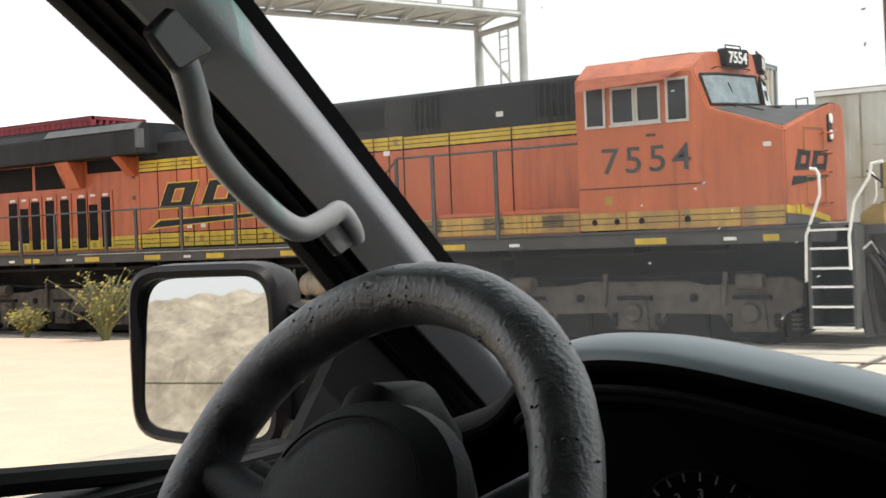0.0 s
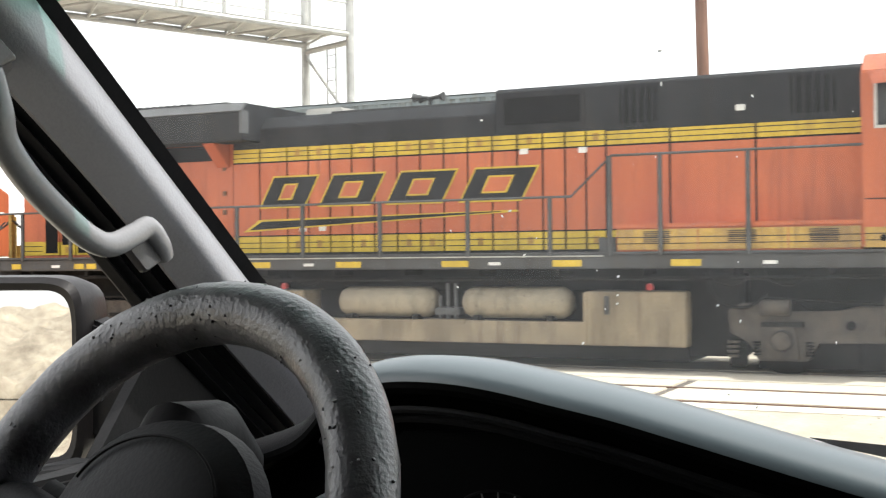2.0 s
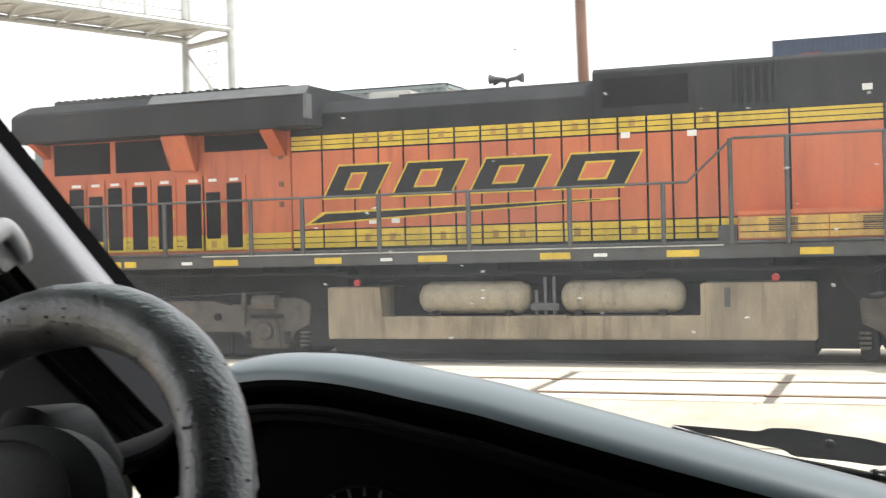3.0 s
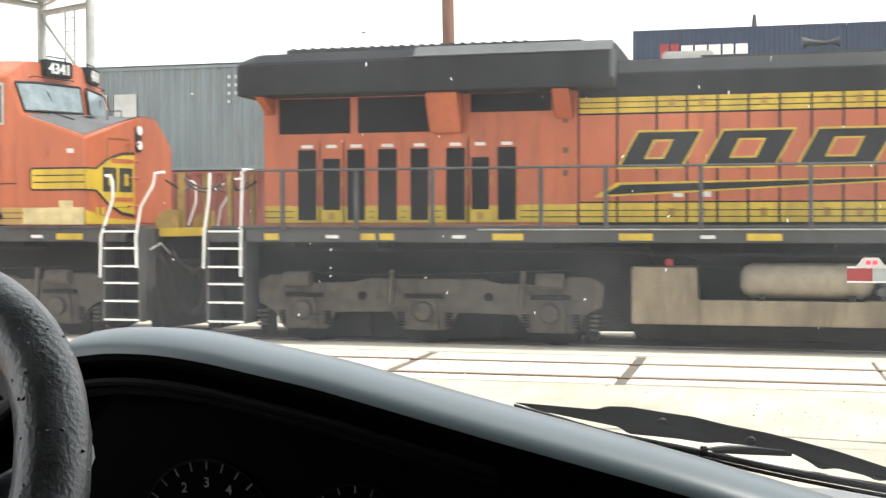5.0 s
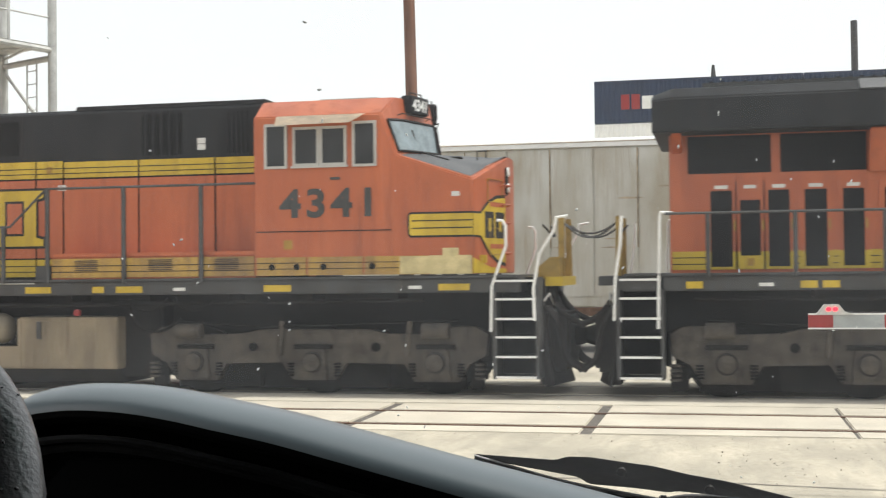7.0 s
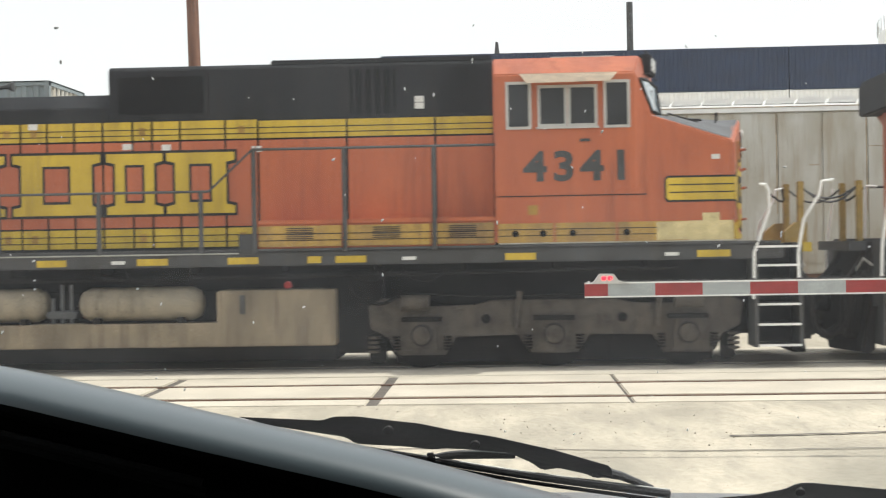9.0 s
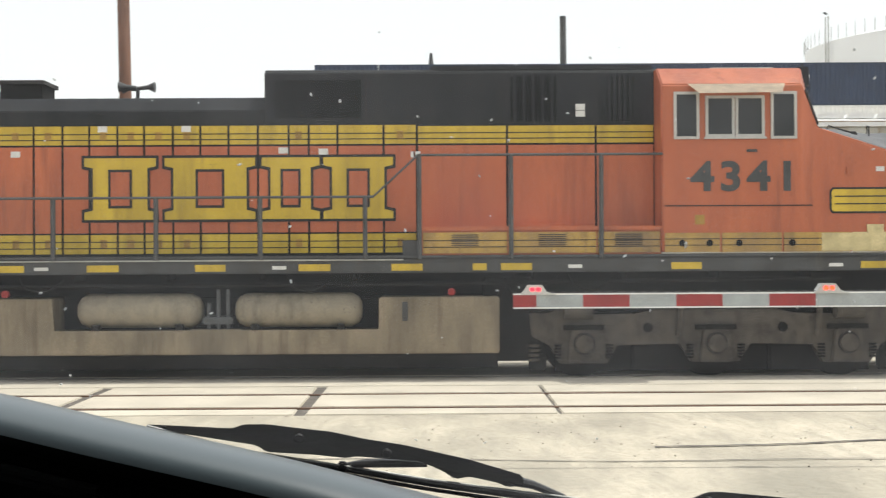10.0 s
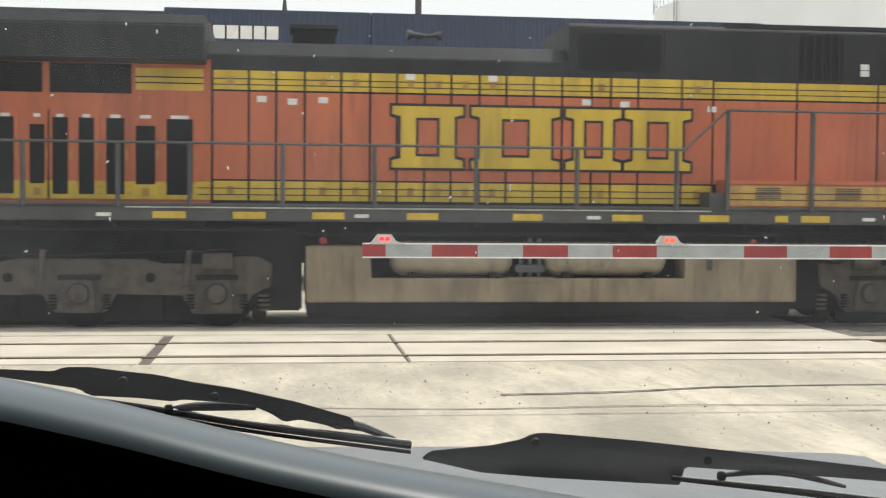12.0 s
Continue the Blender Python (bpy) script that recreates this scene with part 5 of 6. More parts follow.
def distance():
    Y = 75.0
    for lv in range(4):
        for k in range(3):
            z = -0.035 + lv * 3.585
            x0 = -7.2 + k * 12.25
            paint, lab = (NAVY, "navy blue shipping container on top of the yard stack") if lv == 3 else (BRIGHT, "white shipping container in the yard stack")
            zt = 13.30 if lv == 3 else z + 3.585
            c = container(x0, x0 + 12.19, Y, Y + 2.44, z, zt, paint, lab, group="container yard stack")
            if lv == 3 and k == 0:
                bars(c, 1.6 - 7.2, Y - 0.01, 11.55, (0.5, 0.5), 0.9, REDSTRIPE, 0.12)
                bars(c, 2.85 - 7.2, Y - 0.01, 11.55, (0.68, 0.68, 0.68, 0.62, 0.7), 0.78, WHITE, 0.12)
    rod = tagged(new("roof_mast"), "small grey mast on the top container", "mast")
    part("base", tube([(-0.15, 76, 13.30), (-0.15, 76, 13.42)], [0.45, 0.3], 10), SILL, rod)
    part("rod", tube([(-0.15, 76, 13.4), (-0.15, 76, 13.8), (-0.15, 76, 14.15)], [0.16, 0.12, 0.08], 8), SILL, rod)
    t = tagged(new("storage_tank"), "large white cylindrical storage tank with a domed roof", "tank")
    cx, cy, R = 44.4, 102.0, 13.2
    part("shell", tube([(cx, cy, -0.03), (cx, cy, 18.6)], R, 64), TANKWHITE, t)
    part("dome", tube([(cx, cy, 18.6), (cx, cy, 19.3), (cx, cy, 20.0), (cx, cy, 20.5)], [R, R * 0.8, R * 0.45, 0.6], 64), TANKWHITE, t)
    bm = bmesh.new()
    for a in np.arange(120, 300, 4):
        p = (cx + R * 1.005 * math.cos(radians(a)), cy + R * 1.005 * math.sin(radians(a)))
        tube([(p[0], p[1], 18.6), (p[0], p[1], 19.7)], 0.03, 5, bm)
    part("guard_rail", bm, GALV, t)
    part("vent", bx(cx - 4.5, cx - 1.8, cy - R * 0.75, cy - R * 0.7, 19.1, 19.45), GALV, t)
    for q in (0, 0.55):
        part("ladder_stile", tube([(cx - R * 0.985 + q * 0.1, cy - 3.0 - q, 0), (cx - R * 0.985 + q * 0.1, cy - 3.0 - q, 20.6)], 0.06, 6), GALV, t)
    for y, x0, x1, top, r, nm in ((34.0, -8.28, -8.52, 13.5, 0.155, "utility_pole"), (95.0, 9.96, 9.93, 20.0, 0.24, "utility_pole")):
        p = tagged(new(nm), "dark creosoted wooden utility pole" if y < 50 else "grey weathered utility pole far behind the yard", "pole", group="utility poles")
        part("shaft", tube([(x0, y, -0.05), (x1, y, top)], [r * 1.15, r], 14), WOOD if y < 50 else SILL, p)
    # signal bridge over the tracks
    b = tagged(new("signal_bridge"), "galvanised truss signal bridge with ladder and walkway", "signal bridge")
    for x, y, r in ((-21.95, 38.0, 0.15), (-24.55, 39.2, 0.16)):
        part("post", tube([(x, y, -0.05), (x, y, 13.5)], r, 14), GALV, b)
    part("tie_beam", tube([(-21.95, 38.0, 9.3), (-24.55, 39.2, 9.3)], 0.11, 8), GALV, b)
    part("tie_beam", tube([(-21.95, 38.0, 12.0), (-24.55, 39.2, 12.0)], 0.11, 8), GALV, b)
    part("brace", tube([(-24.5, 39.2, 9.1), (-22.0, 38.0, 6.6)], 0.06, 6), GALV, b)
    part("brace", tube([(-24.5, 39.2, 6.4), (-22.0, 38.0, 4.0)], 0.06, 6), GALV, b)
    for q in (0.0, 0.5):
        part("ladder_stile", tube([(-23.2 + q, 38.5 - q * 0.46, 2.0), (-23.2 + q, 38.5 - q * 0.46, 9.2)], 0.03, 6), GALV, b)
    for k in range(16):
        z = 2.2 + k * 0.45
        part("rung", tube([(-23.2, 38.5, z), (-22.7, 38.27, z)], 0.02, 5), GALV, b)
    # walkway truss running towards the camera side over the tracks
    A, B = Vector((-21.95, 38.0, 9.55)), Vector((-24.55, 39.2, 9.55))
    D = Vector((-7.6, -19.5, 0.0))
    for P in (A, B):
        part("chord", tube([P, P + D], 0.11, 8), GALV, b)
        part("chord", tube([P + Vector((0, 0, 2.3)), P + D + Vector((0, 0, 2.3))], 0.09, 8), GALV, b)
        part("guard_rail", tube([P + Vector((0, 0, 1.1)), P + D + Vector((0, 0, 1.1))], 0.03, 6), GALV, b)
        for k in range(13):
            q = P + D * (k / 12)
            part("upright", tube([q, q + Vector((0, 0, 2.3))], 0.05, 6), GALV, b)
    for k in range(24):
        q, w = A + D * (k / 24), B + D * ((k + 1) / 24)
        q2 = B + D * (k / 24)
        part("lattice_bar", tube([q, w] if k % 2 else [q2, A + D * ((k + 1) / 24)], 0.045, 6), GALV, b)
    bm = loft([[A + Vector((0, 0, 0.14)), A + D + Vector((0, 0, 0.14))], [B + Vector((0, 0, 0.14)), B + D + Vector((0, 0, 0.14))]])
    part("walkway", bm, FRAME, b)
    for x, y in ((-29.55, 18.5), (-32.15, 19.7)):
        part("far_post", tube([(x, y + 0.0, -0.05), (x, y, 11.8)], 0.15, 12), GALV, b)


def crossing_gate():
    e = tagged(new("crossing_gate"), "lowered crossing gate arm with red and white stripes and red lamps", "crossing gate")
    y = 10.78
    x = 0.775
    pat = [(0.20, 1)] + [(0.405, k % 2) for k in range(6)] + [(0.81, 0)] + [(0.405, 1 - k % 2) for k in range(13)]
    z = 1.385
    for w, red in pat:
        part("stripe_panel", bx(x, x + w, y - 0.03, y, z, z + 0.118), REDSTRIPE if red else WHITESTRIPE, e)
        x += w
    end = x
    for zz in (z - 0.006, z + 0.113):
        part("edge_strip", bx(0.775, end, y - 0.034, y + 0.004, zz, zz + 0.012), WHITE, e)
    for lx, mt in ((0.965, LAMP), (3.515, LAMP2), (6.1, LAMP2)):
        b = part("lamp_base", prism([(lx - 0.13, 1.498), (lx + 0.19, 1.498), (lx + 0.10, 1.528), (lx + 0.06, 1.583), (lx - 0.06, 1.583), (lx - 0.10, 1.528)], y - 0.05, y + 0.05), GALV, e)
        for q in (-0.026, 0.026):
            part("lamp_lens", bx(lx + q - 0.02, lx + q + 0.02, y - 0.062, y - 0.048, 1.53, 1.562), mt, b, "lit red lens", bevel=0.008)
    part("lamp_cable", tube([(0.965 + k * 0.05, y, 1.508 + 0.012 * (k % 2)) for k in range(100)], 0.009, 5), SEAM, e)
    part("mast", tube([(end + 0.3, y + 0.25, -0.03), (end + 0.3, y + 0.25, 3.4)], 0.07, 12), GALV, e)
    part("mechanism", bx(end + 0.02, end + 0.58, y - 0.02, y + 0.4, 1.2, 1.8), GALV, e, bevel=0.03)
    part("foundation", bx(end - 0.1, end + 0.7, y - 0.2, y + 0.7, -0.2, 0.1), CONCRETE, e)


def shrub(x, y, h, spread, seed):
    rnd = random.Random(seed)
    e = tagged(new("desert_shrub"), "straggling dry shrub with yellow flower heads beside the track", "shrub", group="trackside shrubs")
    st, fl = bmesh.new(), bmesh.new()
    for _ in range(46):
        a, s = rnd.uniform(0, math.tau), rnd.uniform(0.15, 1) * spread
        tip = Vector((x + math.cos(a) * s, y + math.sin(a) * s, h * rnd.uniform(0.45, 1.0)))
        mid = Vector((x + math.cos(a) * s * 0.35, y + math.sin(a) * s * 0.35, tip.z * 0.55))
        line = smooth_line([(x + rnd.uniform(-0.05, 0.05), y, -0.04), mid, tip], 4)
        tube(line, [0.018 - 0.0012 * i for i in range(len(line))], 5, st)
        for _ in range(6):
            k = rnd.randrange(3, len(line))
            q = line[k] + Vector((rnd.uniform(-0.16, 0.16), rnd.uniform(-0.16, 0.16), rnd.uniform(0.02, 0.16)))
            tube([line[k], q], 0.006, 4, st)
            bmesh.ops.create_icosphere(fl, subdivisions=1, radius=rnd.uniform(0.014, 0.03), matrix=Matrix.Translation(q))
            for _ in range(3):
                p = q + Vector((rnd.uniform(-0.08, 0.08), rnd.uniform(-0.08, 0.08), rnd.uniform(-0.1, 0.02)))
                v = [st.verts.new(p + Vector(o)) for o in ((0, 0, 0), (rnd.uniform(0.02, 0.06), 0.01, 0.03), (0.01, rnd.uniform(0.02, 0.05), 0.05))]
                st.faces.new(v)
    tagged(part("foliage", st, STALKGREEN, e), kind="stuff")
    tagged(part("blossom", fl, BLOOM, e), kind="stuff")


# ---------------------------------------------------------------- the van


def steering_wheel(van):
    c, R, r = Vector((-0.56, 0.675, 1.680)), 0.188, 0.0240
    yw, tilt = radians(-10), radians(30)
    n = Vector((math.sin(yw) * math.cos(tilt), -math.cos(yw) * math.cos(tilt), math.sin(tilt)))
    u = Vector((math.cos(yw), math.sin(yw), 0))
    v = n.cross(u)
    at = lambda a, b, d=0.0: c + u * a + v * b + n * d
    rows = []
    for k, t in enumerate(math.tau * k / 96 for k in range(96)):
        d = u * math.cos(t) + v * math.sin(t)
        row = []
        for j in range(20):
            a = math.tau * j / 20
            p = c + d * (R + r * math.cos(a)) + n * (r * math.sin(a))
            row.append(p + (d * math.cos(a) + n * math.sin(a)) * 0.0009 * noise.noise(p * 60))
        rows.append(row)
    rows.append(rows[0])
    bm = loft(rows, closed=True, caps=False)
    bmesh.ops.remove_doubles(bm, verts=bm.verts, dist=1e-5)
    w = part("steering_wheel", bm, COVER, van, "steering wheel in a worn black blistered cover")
    bl = bmesh.new()
    rnd = random.Random(5)
    for _ in range(420):
        t, a = rnd.uniform(0, math.tau), rnd.uniform(0, math.tau)
        d = u * math.cos(t) + v * math.sin(t)
        p = c + d * (R + r * math.cos(a)) + n * (r * math.sin(a))
        s = rnd.uniform(0.0006, 0.0014)
        across = d * math.cos(a) + n * math.sin(a)
        bmesh.ops.create_icosphere(bl, subdivisions=1, radius=s, matrix=Matrix.Translation(p - across * s * 0.45) @ pose(0, 0, 0, rnd.uniform(0, 180), rnd.uniform(0, 180), 0) @ Matrix.Diagonal((1, 1, 2.0, 1)))
    tagged(part("blister", bl, COVER, w), kind="stuff")
    # padded hub and spokes
    rows = []
    for rad, d in ((0.050, -0.06), (0.080, -0.034), (0.094, -0.010), (0.090, 0.004), (0.074, 0.015), (0.045, 0.023), (0.02, 0.025)):
        rows.append([at(rad * 1.12 * math.cos(t), rad * 0.92 * math.sin(t) + 0.016, d) for t in (math.tau * k / 40 for k in range(40))])
    hub = part("hub", loft(rows, closed=True), HUB, w, "padded grey hub")
    part("horn_seam", tube([at(0.075 * math.cos(t), 0.055 * math.sin(t) + 0.026, 0.0185) for t in (math.pi * (0.1 + 0.8 * k / 20) for k in range(21))], 0.0012, 5), DARKTRIM, hub)
    for a0 in (8, 172, 232, 308):
        t = radians(a0)
        d = (math.cos(t), math.sin(t))
        p = [at(d[0] * q, d[1] * q - 0.008 * (q < 0.12), -0.018 * (1 - q / 0.2)) for q in (0.07, 0.11, 0.15, 0.186)]
        part("spoke", tube(p, [0.030, 0.022, 0.018, 0.014], 10), HUB, w)
    col = part("steering_column", tube([at(0, -0.01, -0.03), at(0, -0.03, -0.12), at(0, -0.05, -0.34)], [0.034, 0.040, 0.046], 24), DARKTRIM, van)
    part("column_shroud", tube([at(-0.030, 0.060, -0.020), at(-0.036, 0.092, -0.030), at(-0.042, 0.104, -0.060), at(-0.045, 0.095, -0.100)], [0.030, 0.034, 0.036, 0.030], 20), DARKTRIM, col)
    part("indicator_stalk", tube([at(-0.06, 0.02, -0.07), at(-0.14, 0.035, -0.065), at(-0.19, 0.045, -0.055)], [0.008, 0.009, 0.012], 10), DARKTRIM, col)
    part("gear_lever", tube([at(0.05, 0.045, -0.07), at(0.11, 0.075, -0.06), at(0.15, 0.09, -0.05)], [0.010, 0.010, 0.014], 10), VINYL, col)


def dashboard(van):
    ridge = smooth_line([(-0.86, 1.20, 1.66), (-0.72, 1.12, 1.705), (-0.65, 1.075, 1.750), (-0.592, 1.034, 1.777), (-0.55, 1.022, 1.786), (-0.51, 1.012, 1.789), (-0.465, 1.004, 1.788), (-0.42, 0.998, 1.783), (-0.375, 0.990, 1.776), (-0.318, 0.981, 1.767),
                         (-0.262, 0.970, 1.756), (-0.16, 0.952, 1.735), (-0.115, 0.945, 1.726), (0.0, 0.93, 1.702), (0.14, 0.915, 1.668), (0.30, 0.90, 1.638), (0.55, 0.88, 1.600), (0.9, 0.87, 1.575), (1.36, 0.87, 1.56)], 8)
    prof = [(0.52, -0.10), (0.30, -0.050), (0.14, -0.016), (0.07, -0.003), (0.04, 0.0), (0.026, -0.0008), (0.014, -0.003), (0.006, -0.0065), (0.0, -0.011), (-0.003, -0.016), (-0.004, -0.021)]
    under = [(-0.004, -0.021), (-0.003, -0.027), (0.004, -0.033), (0.06, -0.040), (0.085, -0.07), (0.075, -0.30), (-0.02, -0.42), (-0.02, -0.75)]
    part("dash_top", loft([[(p.x, p.y + a * (1 if a < 0.1 else 0.70 + 0.3 * max(0, min(1, (p.x + 0.6) / 0.7))), p.z + b) for a, b in prof] for p in ridge[16:]]), DASHTOP, van, "grey-blue grained dashboard top")
    # Same skin as dash_top, coloured darker where little light should reach.
    part("dash_end", loft([[(p.x, p.y + a * (1 if a < 0.1 else 0.70 + 0.3 * max(0, min(1, (p.x + 0.6) / 0.7))), p.z + b) for a, b in prof] for p in ridge[:17]]), HUB, van, "dashboard end beside the door, shade put into its colour")
    # Shadow below the lip is painted: the face is nearly pure black.
    part("dash_face", loft([[(p.x, p.y + a, p.z + b) for a, b in under] for p in ridge]), PANELBLACK, van, "black dashboard face, its shadow put into the colour")
    for k in (1, 2):
        part("hood_groove", tube([(p.x, p.y - 0.006 + 0.012 * k, p.z - 0.038 - 0.010 * k) for p in ridge[14:90]], 0.004, 6), DARKTRIM, van)
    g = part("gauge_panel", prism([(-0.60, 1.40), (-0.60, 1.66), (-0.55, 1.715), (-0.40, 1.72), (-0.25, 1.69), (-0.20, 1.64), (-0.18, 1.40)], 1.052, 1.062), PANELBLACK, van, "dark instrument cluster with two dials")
    for cx, cz, R, marks in ((-0.448, 1.600, 0.066, ("1", "2", "3", "4", "5")), (-0.302, 1.597, 0.053, ("40", "50", "60", "70"))):
        d = part("dial", tube([(cx, 1.050, cz), (cx, 1.046, cz)], R, 40), PANELBLACK, g)
        part("dial_rim", tube([(cx + R * math.cos(t), 1.046, cz + R * math.sin(t)) for t in (math.tau * k / 40 for k in range(41))], 0.0015, 5), DARKTRIM, d)
        n = len(marks)
        for k in range(2 * n + 1):
            a = radians(165 - k * 150 / (2 * n))
            part("tick", tube([(cx + R * q * math.cos(a), 1.0445, cz + R * q * math.sin(a)) for q in (0.86, 0.98)], 0.0009, 4), DIAL, d)
        for k, tx in enumerate(marks):
            a = radians(165 - (k + 0.5) * 150 / n)
            part("figure", lettering(tx, 0.013, 0.0003), DIAL, d, m=pose(cx + R * 0.68 * math.cos(a), 1.0445, cz + R * 0.68 * math.sin(a) - 0.004, 90, 0, 0))
        part("pointer", tube([(cx, 1.0435, cz), (cx - R * 0.7, 1.0435, cz - R * 0.25)], 0.0012, 4), DIAL, d)


DIAL = mat("dial_marking", (0.32, 0.32, 0.31), 0.5, var=0.05)


def pillar(van):
    yR = lambda z: 0.887 + (2.125 - z) * 1.245
    yL = lambda z: 0.708 + (2.112 - z) * 1.346 + 0.022 * max(0, 1 - ((z - 1.98) / 0.17) ** 2)
    zs = np.linspace(2.42, 1.60, 24)
    body, seal, dseal = [], [], []
    for z in zs:
        a, b = yL(z), yR(z)
        at = lambda q, x: (x, a + (b - a) * q, z)
        body.append([(-0.905, a + 0.012, z), (-0.888, a + 0.020, z), (-0.866, a + 0.042, z), at(0.20, -0.853), at(0.30, -0.838), at(0.38, -0.824), at(0.43, -0.818), at(0.48, -0.815), at(0.54, -0.815), at(0.70, -0.819), (-0.827, b - 0.028, z), (-0.836, b - 0.014, z), (-0.86, b - 0.002, z), (-0.91, b + 0.03, z), (-0.925, a + 0.08, z)])
        seal.append([(-0.836, b - 0.014, z), (-0.824, b + 0.002, z), (-0.835, b + 0.012, z), (-0.90, b + 0.03, z), (-0.90, b + 0.0, z)])
        dseal.append([(-0.900, a - 0.012, z), (-0.889, a - 0.006, z), (-0.893, a + 0.002, z), (-0.882, a + 0.010, z), (-0.886, a + 0.017, z), (-0.870, a + 0.026, z), (-0.874, a + 0.033, z), (-0.850, a + 0.050, z), (-0.856, a + 0.056, z), (-0.90, a + 0.06, z), (-0.906, a - 0.008, z)])
    part("windscreen_pillar", loft(body, closed=True), VINYL, van, "charcoal plastic windscreen pillar trim")
    part("windscreen_seal", loft(seal, closed=True), DARKTRIM, van)
    part("door_seal", loft(dseal, closed=True), DARKTRIM, van, "ribbed black door seal")
    h = [(-0.808, 0.774, 2.062), (-0.803, 0.781, 2.042), (-0.796, 0.785, 2.011), (-0.796, 0.792, 1.984), (-0.796, 0.822, 1.952), (-0.796, 0.865, 1.921), (-0.796, 0.899, 1.902), (-0.796, 0.926, 1.897), (-0.796, 0.960, 1.907), (-0.797, 0.982, 1.914), (-0.799, 1.004, 1.897), (-0.803, 1.014, 1.885)]
    line = smooth_line(h, 6)
    gh = part("grab_handle", tube(line, [0.0150 - 0.0045 * k / (len(line) - 1) for k in range(len(line))], 18, flat=0.85), HANDLE, van, "grey plastic grab handle on the pillar")
    # squared end mounts, each a rounded block leaning back onto the pillar
    for quad, face, deep in (([(0.757, 2.092), (0.726, 2.066), (0.760, 2.034), (0.806, 2.058)], -0.789, 0.050), ([(0.953, 1.893), (0.981, 1.916), (1.017, 1.885), (0.982, 1.868)], -0.799, 0.030)):
        cy, cz = sum(q[0] for q in quad) / 4, sum(q[1] for q in quad) / 4
        soft = []
        for i, (y, z) in enumerate(quad):
            for (y1, z1), k in ((quad[i - 1], 0.16), (quad[i - 1], 0.05), (quad[(i + 1) % 4], 0.05), (quad[(i + 1) % 4], 0.16)):
                w = 0.985 if k < 0.1 else 1.0
                soft.append((cy + (y + (y1 - y) * k - cy) * w, cz + (z + (z1 - z) * k - cz) * w))
        rows = [[(face + x, cy + (y - cy) * k + dy, cz + (z - cz) * k) for y, z in soft] for x, k, dy in ((-deep, 0.92, deep * 0.9), (-0.008, 1.0, 0.0), (-0.002, 0.95, 0.0), (0.0, 0.86, 0.0))]
        # Mount face coloured dark to carry its shading.
        part("handle_mount", loft(rows, closed=True), MOUNT, gh, "grey moulded end mount, shade put into its colour")


def side_mirror(van):
    c, u, up, n = Vector((-1.154, 1.143, 1.744)), Vector((0.954, 0.301, 0)), Vector((0, 0, 1)), Vector((0.301, -0.954, 0))
    tilt = Matrix.Rotation(radians(-3.9), 4, u)
    at = lambda a, b, d=0.0: c + u * a + up * b + n * d

    def rounded(k, d, n=40):
        pts = []
        for i in range(n):
            t = math.tau * i / n
            ca, sa = math.cos(t), math.sin(t)
            a = 0.093 * math.copysign(abs(ca) ** 0.32, ca)
            b = 0.102 * math.copysign(abs(sa) ** 0.32, sa)
            if b < 0:
                b *= 1 + 0.9 * (a - 0.01)
            pts.append((a, b))
        return [at(a * (1 + k / 0.1), b * (1 + k / 0.1), d) for a, b in pts]
    rim = loft([r + r[:1] for r in (rounded(0.0, -0.004), rounded(0.0, 0.010), rounded(0.008, 0.014), rounded(0.015, 0.006), rounded(0.017, -0.03), rounded(0.010, -0.075), rounded(-0.04, -0.10))])
    m = part("side_mirror", rim, HOUSING, van, "black plastic door mirror reflecting the spoil bank", bevel=0.0)
    back = bmesh.new()
    back.faces.new([back.verts.new(p) for p in rounded(-0.04, -0.10)])
    part("shell_back", back, HOUSING, m)
    g = bmesh.new()
    ring = [c + u * ((p - c).dot(u)) + up * p.z - up * c.z for p in rounded(-0.0005, 0)]
    face = g.faces.new([g.verts.new(tilt.to_3x3() @ (p - c)) for p in ring])
    part("mirror_glass", g, MIRROR, m, "flat mirror glass", loc=c + n * 0.0)
    part("mirror_arm", loft([[at(0.085, 0.07, -0.02), at(0.085, -0.08, -0.02), at(0.085, -0.08, -0.08), at(0.085, 0.07, -0.08)], [at(0.13, 0.055, -0.01), at(0.13, -0.09, -0.01), at(0.13, -0.09, -0.07), at(0.13, 0.055, -0.07)], [(-0.93, 1.22, 1.80), (-0.93, 1.22, 1.66), (-0.93, 1.30, 1.66), (-0.93, 1.30, 1.80)]], closed=True), DARKTRIM, m, bevel=0.006)


